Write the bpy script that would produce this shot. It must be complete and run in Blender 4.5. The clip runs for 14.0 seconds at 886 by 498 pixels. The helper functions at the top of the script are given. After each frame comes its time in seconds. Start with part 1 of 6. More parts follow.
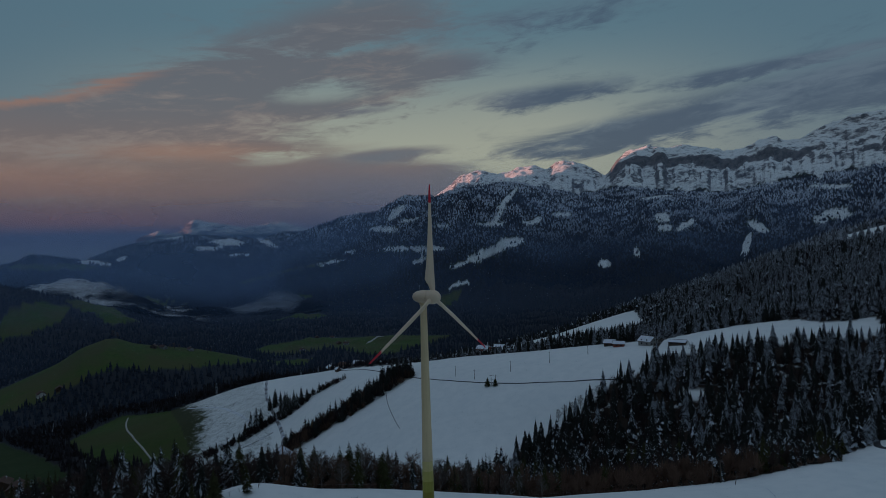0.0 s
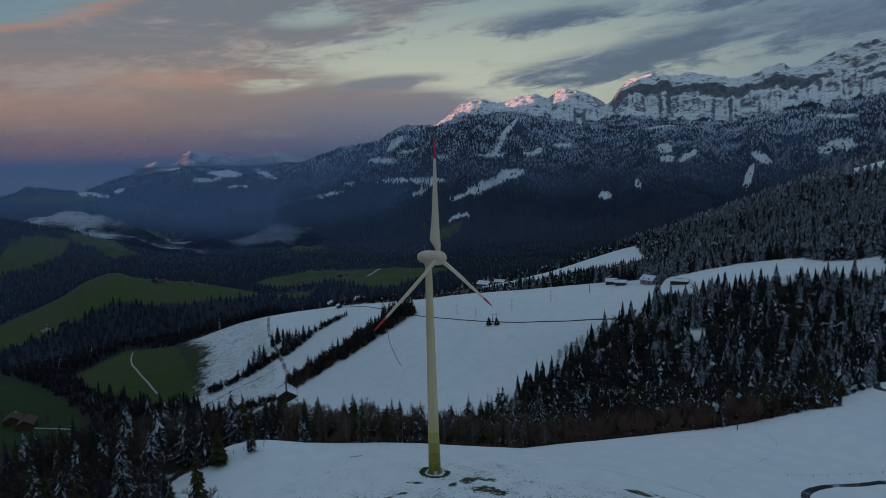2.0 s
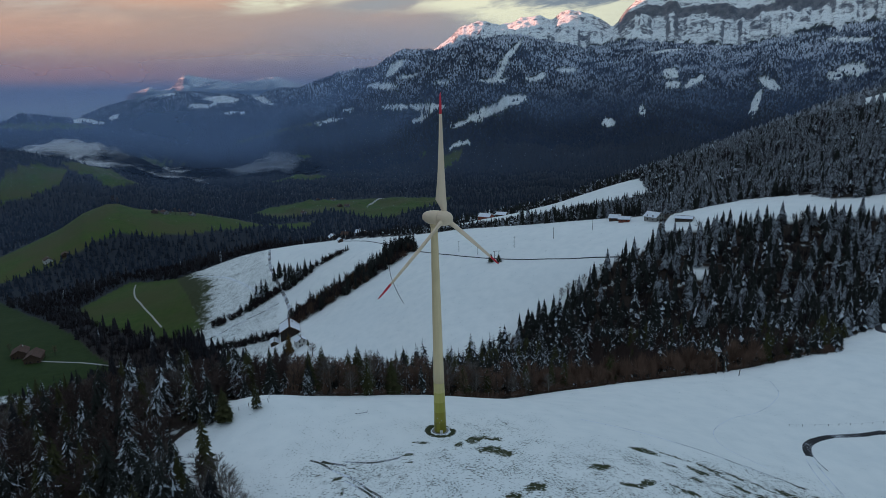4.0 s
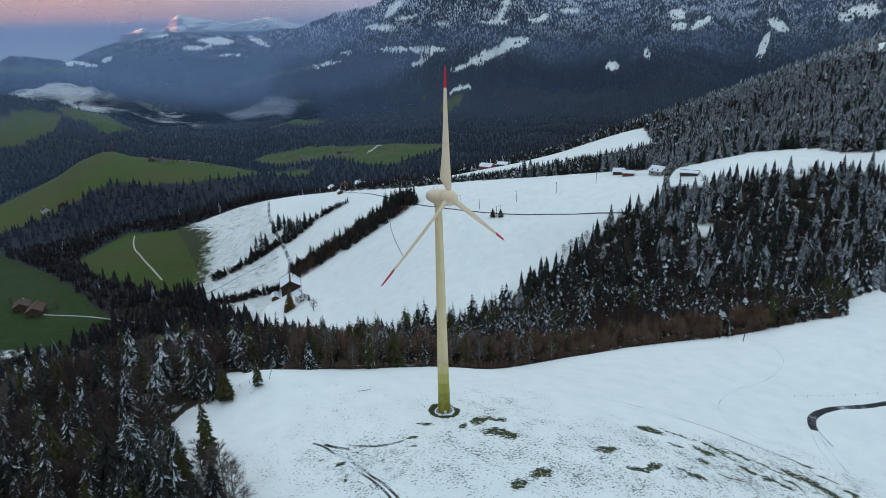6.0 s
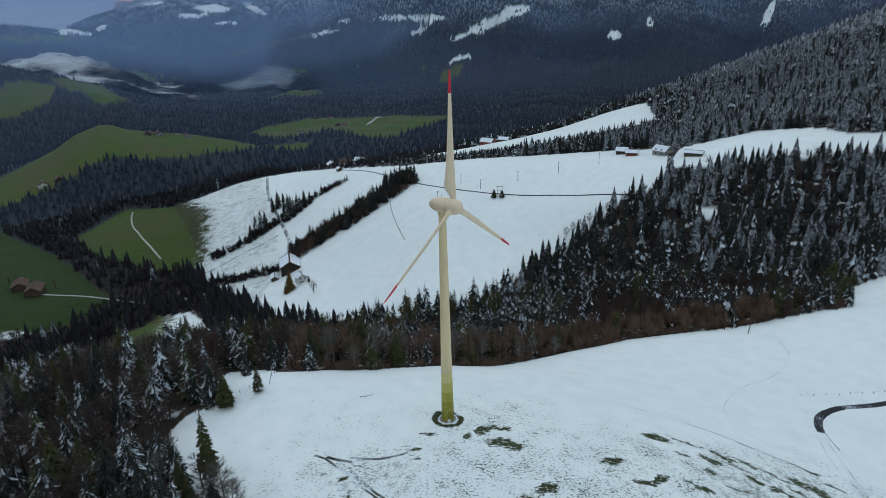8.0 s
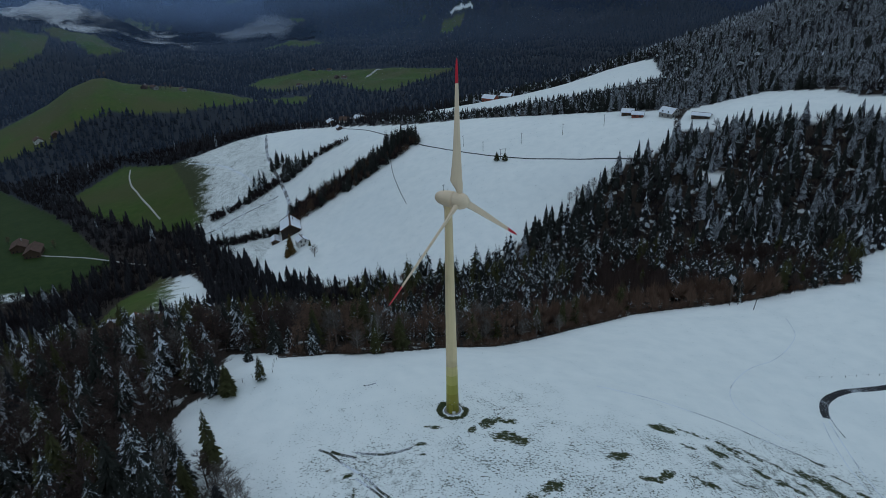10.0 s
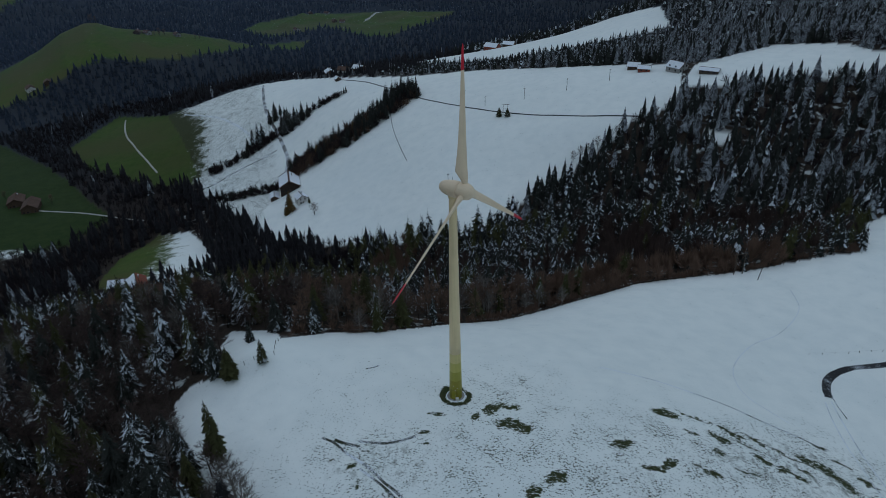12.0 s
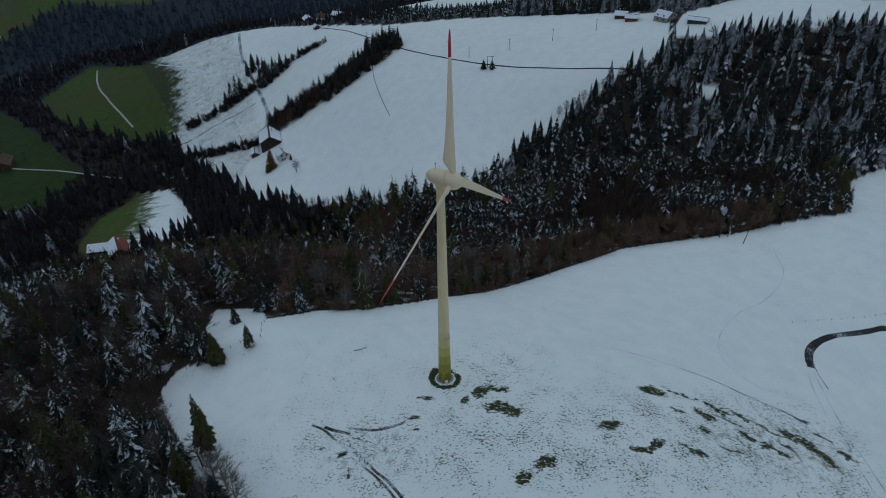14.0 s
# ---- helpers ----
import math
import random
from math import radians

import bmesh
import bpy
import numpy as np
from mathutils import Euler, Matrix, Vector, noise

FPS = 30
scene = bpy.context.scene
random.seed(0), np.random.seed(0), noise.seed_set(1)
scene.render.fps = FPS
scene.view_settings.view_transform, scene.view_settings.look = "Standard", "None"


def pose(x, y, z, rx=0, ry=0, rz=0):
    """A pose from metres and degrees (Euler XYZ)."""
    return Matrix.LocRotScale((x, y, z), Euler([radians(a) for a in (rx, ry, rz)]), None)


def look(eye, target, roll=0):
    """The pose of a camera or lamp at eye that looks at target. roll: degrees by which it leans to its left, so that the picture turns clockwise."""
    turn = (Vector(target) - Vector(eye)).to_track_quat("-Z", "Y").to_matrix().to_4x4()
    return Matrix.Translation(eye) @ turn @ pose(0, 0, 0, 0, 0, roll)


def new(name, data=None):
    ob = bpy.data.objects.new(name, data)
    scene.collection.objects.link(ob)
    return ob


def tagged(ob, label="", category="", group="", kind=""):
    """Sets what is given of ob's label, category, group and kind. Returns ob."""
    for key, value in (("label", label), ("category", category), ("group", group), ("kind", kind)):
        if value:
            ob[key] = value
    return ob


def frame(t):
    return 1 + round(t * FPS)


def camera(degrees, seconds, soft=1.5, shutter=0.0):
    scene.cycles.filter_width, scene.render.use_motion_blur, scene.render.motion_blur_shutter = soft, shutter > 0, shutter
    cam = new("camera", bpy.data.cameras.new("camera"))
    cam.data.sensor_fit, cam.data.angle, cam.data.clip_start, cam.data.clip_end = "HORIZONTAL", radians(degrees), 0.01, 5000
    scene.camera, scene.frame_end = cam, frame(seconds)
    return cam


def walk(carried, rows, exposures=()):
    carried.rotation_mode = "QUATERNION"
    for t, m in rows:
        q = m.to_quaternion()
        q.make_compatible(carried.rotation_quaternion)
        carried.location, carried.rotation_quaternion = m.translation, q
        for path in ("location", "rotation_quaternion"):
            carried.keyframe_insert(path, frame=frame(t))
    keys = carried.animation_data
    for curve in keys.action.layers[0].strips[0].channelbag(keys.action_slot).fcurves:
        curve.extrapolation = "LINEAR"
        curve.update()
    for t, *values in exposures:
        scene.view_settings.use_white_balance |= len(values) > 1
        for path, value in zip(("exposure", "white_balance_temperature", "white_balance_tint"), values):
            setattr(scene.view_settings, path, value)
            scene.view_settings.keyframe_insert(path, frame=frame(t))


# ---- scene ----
cam = camera(67.0, 14.0, 0.6)
PATH = [
    (0, (5.072, -143.296, 57.152), (5.064, -141.296, 57.142), -1.5),
    (0.5, (4.789, -142.145, 58.879), (4.781, -140.145, 58.839), -1.6),
    (1, (4.51, -140.399, 60.287), (4.501, -138.402, 60.187), -1.5),
    (1.5, (4.094, -138.888, 61.446), (4.084, -136.895, 61.29), -1.6),
    (2, (3.912, -136.955, 62.962), (3.9, -134.967, 62.744), -1.6),
    (2.5, (3.635, -135.584, 64.466), (3.622, -133.603, 64.19), -1.6),
    (3, (3.354, -134.184, 66.088), (3.339, -132.212, 65.755), -1.6),
    (5.5, (2.268, -126.547, 73.119), (2.247, -124.626, 72.561), -1.6),
    (6, (2.116, -124.885, 74.627), (2.094, -122.975, 74.033), -1.6),
    (6.5, (1.955, -123.405, 76.068), (1.932, -121.504, 75.447), -1.6),
    (7, (1.69, -121.874, 77.665), (1.668, -119.979, 77.025), -1.6),
    (7.5, (1.535, -120.425, 79.136), (1.513, -118.536, 78.479), -1.6),
    (10, (0.477, -112.482, 86.536), (0.451, -110.655, 85.723), -1.5),
    (10.5, (0.305, -110.917, 87.957), (0.277, -109.107, 87.108), -1.5),
    (11, (0.164, -109.316, 89.453), (0.136, -107.523, 88.567), -1.5),
    (11.5, (0.001, -107.793, 90.966), (-0.028, -106.018, 90.044), -1.5),
    (12, (-0.21, -106.164, 92.433), (-0.238, -104.409, 91.474), -1.4),
    (12.5, (-0.324, -104.6, 93.682), (-0.33, -102.865, 92.688), -1.4),
    (13, (-0.455, -103.056, 95.258), (-0.45, -101.343, 94.226), -1.3),
    (13.5, (-0.625, -101.685, 96.629), (-0.614, -99.993, 95.563), -1.3),
    (14, (-0.757, -100.091, 98.068), (-0.741, -98.423, 96.965), -1.3),
]
EXPOSURES = [(0.0, -0.35, 5400.0, 10.0), (1.5, 0.0, 5350.0, 10.0), (3.0, 0.45, 5500.0, 10.0), (5.5, 1.60, 6200.0, 10.0), (6.2, 1.78, 6300.0, 10.0), (7.5, 1.72, 6350.0, 10.0), (10.0, 1.04, 5950.0, 10.0), (11.5, 0.83, 5950.0, 10.0), (14.0, 0.80, 5950.0, 10.0)]
walk(cam, [(t, look(eye, target, roll)) for t, eye, target, roll in PATH], EXPOSURES)

# ---- world and sun ----
SUN_AZ, SUN_EL = radians(-100), radians(2.2)


class Nodes:
    """A small writer for node trees."""

    def __init__(self, tree):
        self.tree = tree
        tree.nodes.clear()

    def put(self, socket, value):
        if isinstance(value, bpy.types.NodeSocket):
            self.tree.links.new(value, socket)
        elif value is not None:
            socket.default_value = value

    def math(self, op, a, b=0.0, c=0.0, clamp=False):
        n = self.tree.nodes.new("ShaderNodeMath")
        n.operation, n.use_clamp = op, clamp
        for k, v in enumerate((a, b, c)):
            self.put(n.inputs[k], v)
        return n.outputs[0]

    def vec(self, op, a, b=(0, 0, 0)):
        n = self.tree.nodes.new("ShaderNodeVectorMath")
        n.operation = op
        self.put(n.inputs[0], a)
        self.put(n.inputs[1], b)
        return n.outputs[0]

    def combine(self, x, y, z):
        n = self.tree.nodes.new("ShaderNodeCombineXYZ")
        for k, v in enumerate((x, y, z)):
            self.put(n.inputs[k], v)
        return n.outputs[0]

    def split(self, v):
        n = self.tree.nodes.new("ShaderNodeSeparateXYZ")
        self.put(n.inputs[0], v)
        return n.outputs

    def noise(self, v, scale, detail=4.0, rough=0.55, distortion=0.0):
        n = self.tree.nodes.new("ShaderNodeTexNoise")
        self.put(n.inputs["Vector"], v)
        self.put(n.inputs["Scale"], scale)
        self.put(n.inputs["Detail"], detail)
        self.put(n.inputs["Roughness"], rough)
        self.put(n.inputs["Distortion"], distortion)
        return n.outputs[0]

    def ramp(self, x, lo, hi):
        n = self.tree.nodes.new("ShaderNodeMapRange")
        n.interpolation_type = "SMOOTHSTEP"
        self.put(n.inputs["Value"], x)
        self.put(n.inputs["From Min"], lo)
        self.put(n.inputs["From Max"], hi)
        return n.outputs[0]

    def mix(self, f, a, b):
        n = self.tree.nodes.new("ShaderNodeMix")
        n.data_type = "RGBA"
        self.put(n.inputs[0], f)
        for k, v in ((6, a), (7, b)):
            self.put(n.inputs[k], (*v, 1.0) if isinstance(v, tuple) else v)
        return n.outputs[2]

    def attr(self, name):
        n = self.tree.nodes.new("ShaderNodeAttribute")
        n.attribute_name = name
        return n.outputs["Fac"]

    def position(self):
        return self.tree.nodes.new("ShaderNodeNewGeometry").outputs["Position"]

    def normal_z(self):
        return self.split(self.tree.nodes.new("ShaderNodeNewGeometry").outputs["Normal"])[2]

    def island(self):
        return self.tree.nodes.new("ShaderNodeNewGeometry").outputs["Random Per Island"]

    def object_random(self):
        return self.tree.nodes.new("ShaderNodeObjectInfo").outputs["Random"]

    def object_place(self):
        return self.tree.nodes.new("ShaderNodeTexCoord").outputs["Object"]

    def bump(self, height, strength, distance):
        n = self.tree.nodes.new("ShaderNodeBump")
        self.put(n.inputs["Strength"], strength)
        self.put(n.inputs["Distance"], distance)
        self.put(n.inputs["Height"], height)
        return n.outputs[0]

    def surface(self, colour, rough=0.7, metal=0.0, normal=None, specular=0.3):
        n = self.tree.nodes.new("ShaderNodeBsdfPrincipled")
        self.put(n.inputs["Base Color"], (*colour, 1.0) if isinstance(colour, tuple) else colour)
        self.put(n.inputs["Roughness"], rough)
        self.put(n.inputs["Metallic"], metal)
        self.put(n.inputs["Specular IOR Level"], specular)
        self.put(n.inputs["Normal"], normal)
        out = self.tree.nodes.new("ShaderNodeOutputMaterial")
        self.tree.links.new(n.outputs[0], out.inputs[0])


def material(name):
    m = bpy.data.materials.new(name)
    m.use_nodes = True
    return m, Nodes(m.node_tree)


def build_world():
    world = bpy.data.worlds.new("dusk_sky")
    scene.world = world
    world.use_nodes = True
    w = Nodes(world.node_tree)
    sky = w.tree.nodes.new("ShaderNodeTexSky")
    sky.sky_type, sky.sun_disc = "NISHITA", False
    sky.sun_elevation, sky.sun_rotation = SUN_EL, SUN_AZ
    place = w.tree.nodes.new("ShaderNodeTexCoord").outputs["Generated"]
    x, y, z = w.split(place)
    az = w.math("MULTIPLY", w.math("ARCTAN2", x, y), 57.2958)
    el = w.math("MULTIPLY", w.math("ARCSINE", z), 57.2958)
    # clear evening sky: cream low down in the middle, teal higher up, pale overhead
    clear = w.mix(w.ramp(el, 7.5, 18.5), (0.43, 0.40, 0.27), (0.130, 0.200, 0.210))
    aside = w.ramp(w.math("ABSOLUTE", w.math("ADD", az, 3.0)), 8.0, 36.0)
    clear = w.mix(aside, clear, w.mix(w.ramp(el, 6.0, 16.0), (0.165, 0.195, 0.19), (0.112, 0.172, 0.190)))
    clear = w.mix(w.ramp(el, 20.0, 42.0), clear, (0.215, 0.255, 0.30))
    # drawn-out cloud grain at two sizes, which climbs a little towards the east
    lift = w.math("SUBTRACT", el, w.math("MULTIPLY", az, 0.09))
    flat = w.combine(w.math("MULTIPLY", az, 0.050), w.math("MULTIPLY", lift, 0.20), 3.7)
    big = w.noise(flat, 1.0, 7.0, 0.60, 0.7)
    fine = w.noise(w.combine(w.math("MULTIPLY", az, 0.13), w.math("MULTIPLY", lift, 0.62), 1.3), 1.0, 6.0, 0.62, 0.8)
    wisp = w.noise(w.combine(w.math("MULTIPLY", az, 0.36), w.math("MULTIPLY", lift, 1.5), 5.1), 1.0, 5.0, 0.65, 1.0)
    grain = w.math("ADD", w.math("MULTIPLY", w.math("SUBTRACT", big, 0.5), 2.4), w.math("MULTIPLY", w.math("SUBTRACT", fine, 0.5), 1.9))
    grain = w.math("ADD", grain, w.math("MULTIPLY", w.math("SUBTRACT", wisp, 0.5), 1.1))

    def blob(a, e, wide, tall, slope=0.0):
        u = w.math("DIVIDE", w.math("SUBTRACT", az, a), wide)
        v = w.math("DIVIDE", w.math("SUBTRACT", w.math("SUBTRACT", el, e), w.math("MULTIPLY", w.math("SUBTRACT", az, a), slope)), tall)
        v = w.math("ADD", v, w.math("MULTIPLY", grain, 0.85))
        u = w.math("ADD", u, w.math("MULTIPLY", w.math("SUBTRACT", fine, 0.5), 1.6))
        return w.ramp(w.math("SQRT", w.math("ADD", w.math("MULTIPLY", u, u), w.math("MULTIPLY", v, v))), 1.7, 0.1)

    def most(*fields):
        out = fields[0]
        for f in fields[1:]:
            out = w.math("MAXIMUM", out, f)
        return out

    # the great bank over the west, with its rim climbing to the right and holes in the middle
    rim = w.math("ADD", w.math("ADD", 14.9, w.math("MULTIPLY", w.math("ADD", az, 18.0), 0.14)), w.math("MULTIPLY", w.math("MINIMUM", w.math("ADD", az, 21.0), 0.0), 0.18))
    rim = w.math("ADD", rim, w.math("MULTIPLY", w.math("SUBTRACT", big, 0.5), 5.0))
    above = w.math("SUBTRACT", el, rim)
    bank = w.math("MULTIPLY", w.ramp(above, 1.0, -0.8), w.ramp(az, 6.0, -6.0))
    low = w.math("MULTIPLY", w.ramp(el, 8.0, 6.4), w.ramp(az, 7.0, -2.0))
    bank = w.math("MAXIMUM", bank, low)
    holes = most(blob(-3.0, 9.3, 10.0, 1.9, 0.05), w.math("MULTIPLY", blob(-13.5, 7.7, 4.0, 0.7, 0.1), 0.9), w.math("MULTIPLY", blob(-10.2, 12.9, 4.5, 0.9, 0.05), 0.95), blob(8.0, 10.0, 7.0, 1.5, 0.1))
    bank = w.math("SUBTRACT", bank, w.math("MULTIPLY", holes, 0.85))
    drifts = most(w.math("MULTIPLY", blob(-9.0, 17.6, 12.0, 2.6, 0.22), 0.85), w.math("MULTIPLY", blob(-0.5, 14.6, 5.0, 1.5, 0.05), 0.95), w.math("MULTIPLY", blob(7.5, 12.2, 9.0, 0.9, 0.08), 0.75), w.math("MULTIPLY", blob(8.0, 18.3, 12.0, 1.4, 0.1), 0.5))
    slates = most(blob(-5.0, 7.7, 4.8, 0.65, 0.06), w.math("MULTIPLY", blob(-6.0, 11.4, 3.2, 0.45, 0.05), 0.8), blob(17.0, 9.2, 12.0, 1.25, 0.12), blob(29.0, 10.7, 13.0, 1.7, 0.09), w.math("MULTIPLY", blob(28.0, 12.9, 9.0, 0.6, 0.05), 0.9))
    high = w.math("MULTIPLY", w.ramp(el, 19.0, 30.0), 0.45)
    mass = most(bank, drifts, slates, high)
    dense = w.math("ADD", mass, w.math("MULTIPLY", grain, 0.62))
    cover = w.ramp(dense, 0.05, 0.85)
    # greyish brown above, rosy lower down, mauve to the middle, slate in the east
    rosy = w.mix(w.ramp(el, 13.0, 5.0), (0.150, 0.140, 0.135), (0.235, 0.142, 0.106))
    rosy = w.mix(w.math("MULTIPLY", w.ramp(el, 8.5, 5.0), w.ramp(az, -22.0, -6.0)), rosy, (0.160, 0.135, 0.145))
    rosy = w.mix(w.math("MULTIPLY", w.ramp(grain, 0.05, -0.65), 0.6), rosy, (0.33, 0.235, 0.175))
    ember = most(w.math("MULTIPLY", blob(-21.0, 7.9, 6.5, 0.6, 0.04), 0.7), w.math("MULTIPLY", blob(-36.0, 5.2, 13.0, 1.2, 0.0), 0.85), w.math("MULTIPLY", w.math("MULTIPLY", w.ramp(w.math("ABSOLUTE", above), 0.8, 0.0), w.ramp(az, -20.0, -27.0)), 0.8))
    rosy = w.mix(ember, rosy, (0.34, 0.175, 0.110))
    slate = w.mix(w.ramp(grain, -0.4, 0.4), (0.125, 0.150, 0.170), (0.070, 0.090, 0.120))
    slate = w.mix(w.ramp(az, 10.0, -2.0), slate, (0.150, 0.145, 0.150))
    cloud = w.mix(w.math("MULTIPLY", w.ramp(az, 6.0, -4.0), w.math("SUBTRACT", 1.0, slates)), slate, rosy)
    cloud = w.mix(w.ramp(el, 22.0, 42.0), cloud, (0.19, 0.215, 0.245))
    colour = w.mix(w.math("MULTIPLY", cover, 0.94), clear, cloud)
    # purple-red dusk over the blue of the far plain
    dusk = w.mix(w.ramp(az, -6.0, -30.0), (0.125, 0.110, 0.140), (0.205, 0.104, 0.102))
    colour = w.mix(w.math("MULTIPLY", w.ramp(el, 4.6, 2.4), w.ramp(az, 8.0, -6.0)), colour, dusk)
    plain = w.mix(w.ramp(el, 1.6, -0.4), (0.036, 0.066, 0.135), (0.082, 0.112, 0.150))
    colour = w.mix(w.math("MULTIPLY", w.ramp(el, 2.7, 1.3), w.ramp(az, 14.0, -10.0)), colour, plain)
    # a little of the physical sky for its blue cast
    add = w.tree.nodes.new("ShaderNodeMix")
    add.data_type, add.blend_type = "RGBA", "ADD"
    add.inputs[0].default_value = 0.02
    w.put(add.inputs[6], colour)
    w.put(add.inputs[7], sky.outputs[0])
    back = w.tree.nodes.new("ShaderNodeBackground")
    w.put(back.inputs[0], add.outputs[2])
    back.inputs[1].default_value = 1.0
    out = w.tree.nodes.new("ShaderNodeOutputWorld")
    w.put(out.inputs[0], back.outputs[0])


build_world()
sun_data = bpy.data.lights.new("sun", "SUN")
sun_data.energy, sun_data.angle, sun_data.color = 5.5, radians(0.6), (1.0, 0.42, 0.27)
sun = new("sun", sun_data)
sun.matrix_world = look((0, 0, 900), (-900 * math.sin(SUN_AZ), -900 * math.cos(SUN_AZ), 900 - 900 * math.tan(SUN_EL)))

# ---- the lie of the land ----
EYE_X, EYE_Y = 0.0, -130.0
AZ = np.arange(-40, 41, 8.0)
NEAR_LAND = {
    60: (-7.8, -6.3, -5.1, -4.3, -3.9, -3.9, -4.3, -5.0, -6.0, -7.3, -8.8),
    100: (-6.9, -3.8, -1.5, -0.1, 0.6, 0.6, -0.2, -1.7, -4.0, -6.6, -9.4),
    125: (-9.4, -5.3, -2.0, 0.1, 0.9, 0.5, -0.8, -3.0, -6.3, -9.8, -12.8),
    140: (-10.0, -6.5, -3.6, -0.9, -0.3, -1.4, -3.1, -5.5, -9.1, -12.8, -15.6),
    155: (-12.0, -8.0, -5.6, -3.6, -3.5, -5.0, -6.7, -9.0, -12.5, -16.1, -18.4),
    175: (-15.0, -10.5, -8.5, -8.8, -10.4, -12.3, -13.0, -14.3, -16.9, -20.0, -21.6),
    200: (-21, -17, -17, -19, -22, -24, -23, -21, -22, -23, -24),
}
FIELD_LAND = {
    230: (-33, -30, -31, -35, -40, -40, -38, -31, -27, -25, -26),
    270: (-52, -50, -52, -58, -63, -61, -55, -46, -36, -29, -28),
    320: (-72, -75, -78, -82, -80, -72, -65, -57, -49, -39, -32),
    370: (-89, -89, -89, -90, -81, -63, -57, -48, -45, -40, -29),
    420: (-105, -104, -100, -95, -75, -51, -37, -27, -27, -27, -18),
    480: (-116, -119, -116, -98, -64, -41, -26, -17, -8, -1, -0),
}
VALLEY_LAND = {
    550: (-115, -117, -117, -93, -54, -39, -32, -23, -9, 8, 15),
    650: (-116, -120, -107, -77, -59, -60, -45, -26, -5, 18, 31),
    780: (-127, -131, -115, -95, -93, -77, -57, -22, 13, 38, 50),
    950: (-140, -147, -150, -145, -134, -120, -103, -50, 7, 60, 84),
    1180: (-150, -150, -150, -147, -150, -146, -141, -103, -32, 44, 84),
    1450: (-150, -150, -150, -150, -152, -152, -152, -140, -84, -18, 38),
}
LAND = {**NEAR_LAND, **FIELD_LAND, **VALLEY_LAND}
STATIONS = np.array(list(LAND), float)
HEIGHTS = np.array(list(LAND.values()), float)
LATTICE = np.random.RandomState(7).rand(256, 256)


def value_noise(x, y):
    x, y = np.asarray(x, float), np.asarray(y, float)
    i, j = np.floor(x).astype(int), np.floor(y).astype(int)
    u, v = x - i, y - j
    u, v = u * u * (3 - 2 * u), v * v * (3 - 2 * v)
    g = lambda a, b: LATTICE[a % 256, b % 256]
    return (g(i, j) * (1 - u) + g(i + 1, j) * u) * (1 - v) + (g(i, j + 1) * (1 - u) + g(i + 1, j + 1) * u) * v


def fractal(x, y, octaves=5, gain=0.5, ridged=False):
    total, amount, size = 0.0, 1.0, 0.0
    for k in range(octaves):
        n = value_noise(x + 17.3 * k, y - 9.1 * k)
        total = total + amount * ((1 - abs(2 * n - 1)) if ridged else n)
        size += amount
        amount *= gain
        x, y = 2.03 * x, 2.03 * y
    return total / size


def smooth(x, lo, hi):
    u = np.clip((np.asarray(x, float) - lo) / (hi - lo), 0, 1)
    return u * u * (3 - 2 * u)


def cubic(p0, p1, p2, p3, u):
    return p1 + 0.5 * u * (p2 - p0 + u * (2 * p0 - 5 * p1 + 4 * p2 - p3 + u * (3 * (p1 - p2) + p3 - p0)))


def near_land(r, az):
    i = np.interp(r, STATIONS, np.arange(len(STATIONS)))
    j = np.interp(az, AZ, np.arange(len(AZ)))
    i0, j0 = np.minimum(i.astype(int), len(STATIONS) - 2), np.minimum(j.astype(int), len(AZ) - 2)
    u, v = i - i0, j - j0

    def row(k):
        k = np.clip(k, 0, len(STATIONS) - 1)
        g = lambda m: HEIGHTS[k, np.clip(m, 0, len(AZ) - 1)]
        return cubic(g(j0 - 1), g(j0), g(j0 + 1), g(j0 + 2), v)

    return cubic(row(i0 - 1), row(i0), row(i0 + 1), row(i0 + 2), u)


def table(az, *pairs):
    return np.interp(az, [p[0] for p in pairs], [p[1] for p in pairs])


def foot_distance(az):
    return table(az, (-180, 1900), (-60, 2300), (-34, 2350), (-22, 2500), (-12, 2150), (0, 2000), (10, 1950), (20, 1800), (34, 1800), (180, 1900))


def ridge_distance(az):
    return table(az, (-60, 2900), (-34, 2900), (-28, 3000), (-21, 3500), (-12, 3100), (-4, 2850), (6, 2950), (14, 3250), (24, 3250), (34, 3100))


def ridge_rise(az):
    """Elevation in degrees of the wooded mountain."""
    return table(az, (-180, 1.0), (-120, 3.0), (-60, 2.0), (-45, -2.0), (-24, -6.0), (-18, -4.6), (-15.5, -2.0), (-13.5, 0.6), (-11.2, 1.5), (-8.8, 2.5), (-5.5, 2.94), (-4.1, 3.85), (-3.1, 4.29), (-0.7, 4.09), (0.7, 4.6),
                 (3.1, 4.8), (5.7, 5.19), (7.8, 4.7), (10.1, 4.2), (11.1, 3.83), (12.9, 4.0), (14.7, 4.35), (16.0, 4.2), (19.0, 3.75), (22.4, 3.5), (24.3, 3.6), (27.0, 4.1), (30.6, 4.5), (32.9, 4.85), (50, 5.0), (90, 3.0), (180, 1.0))


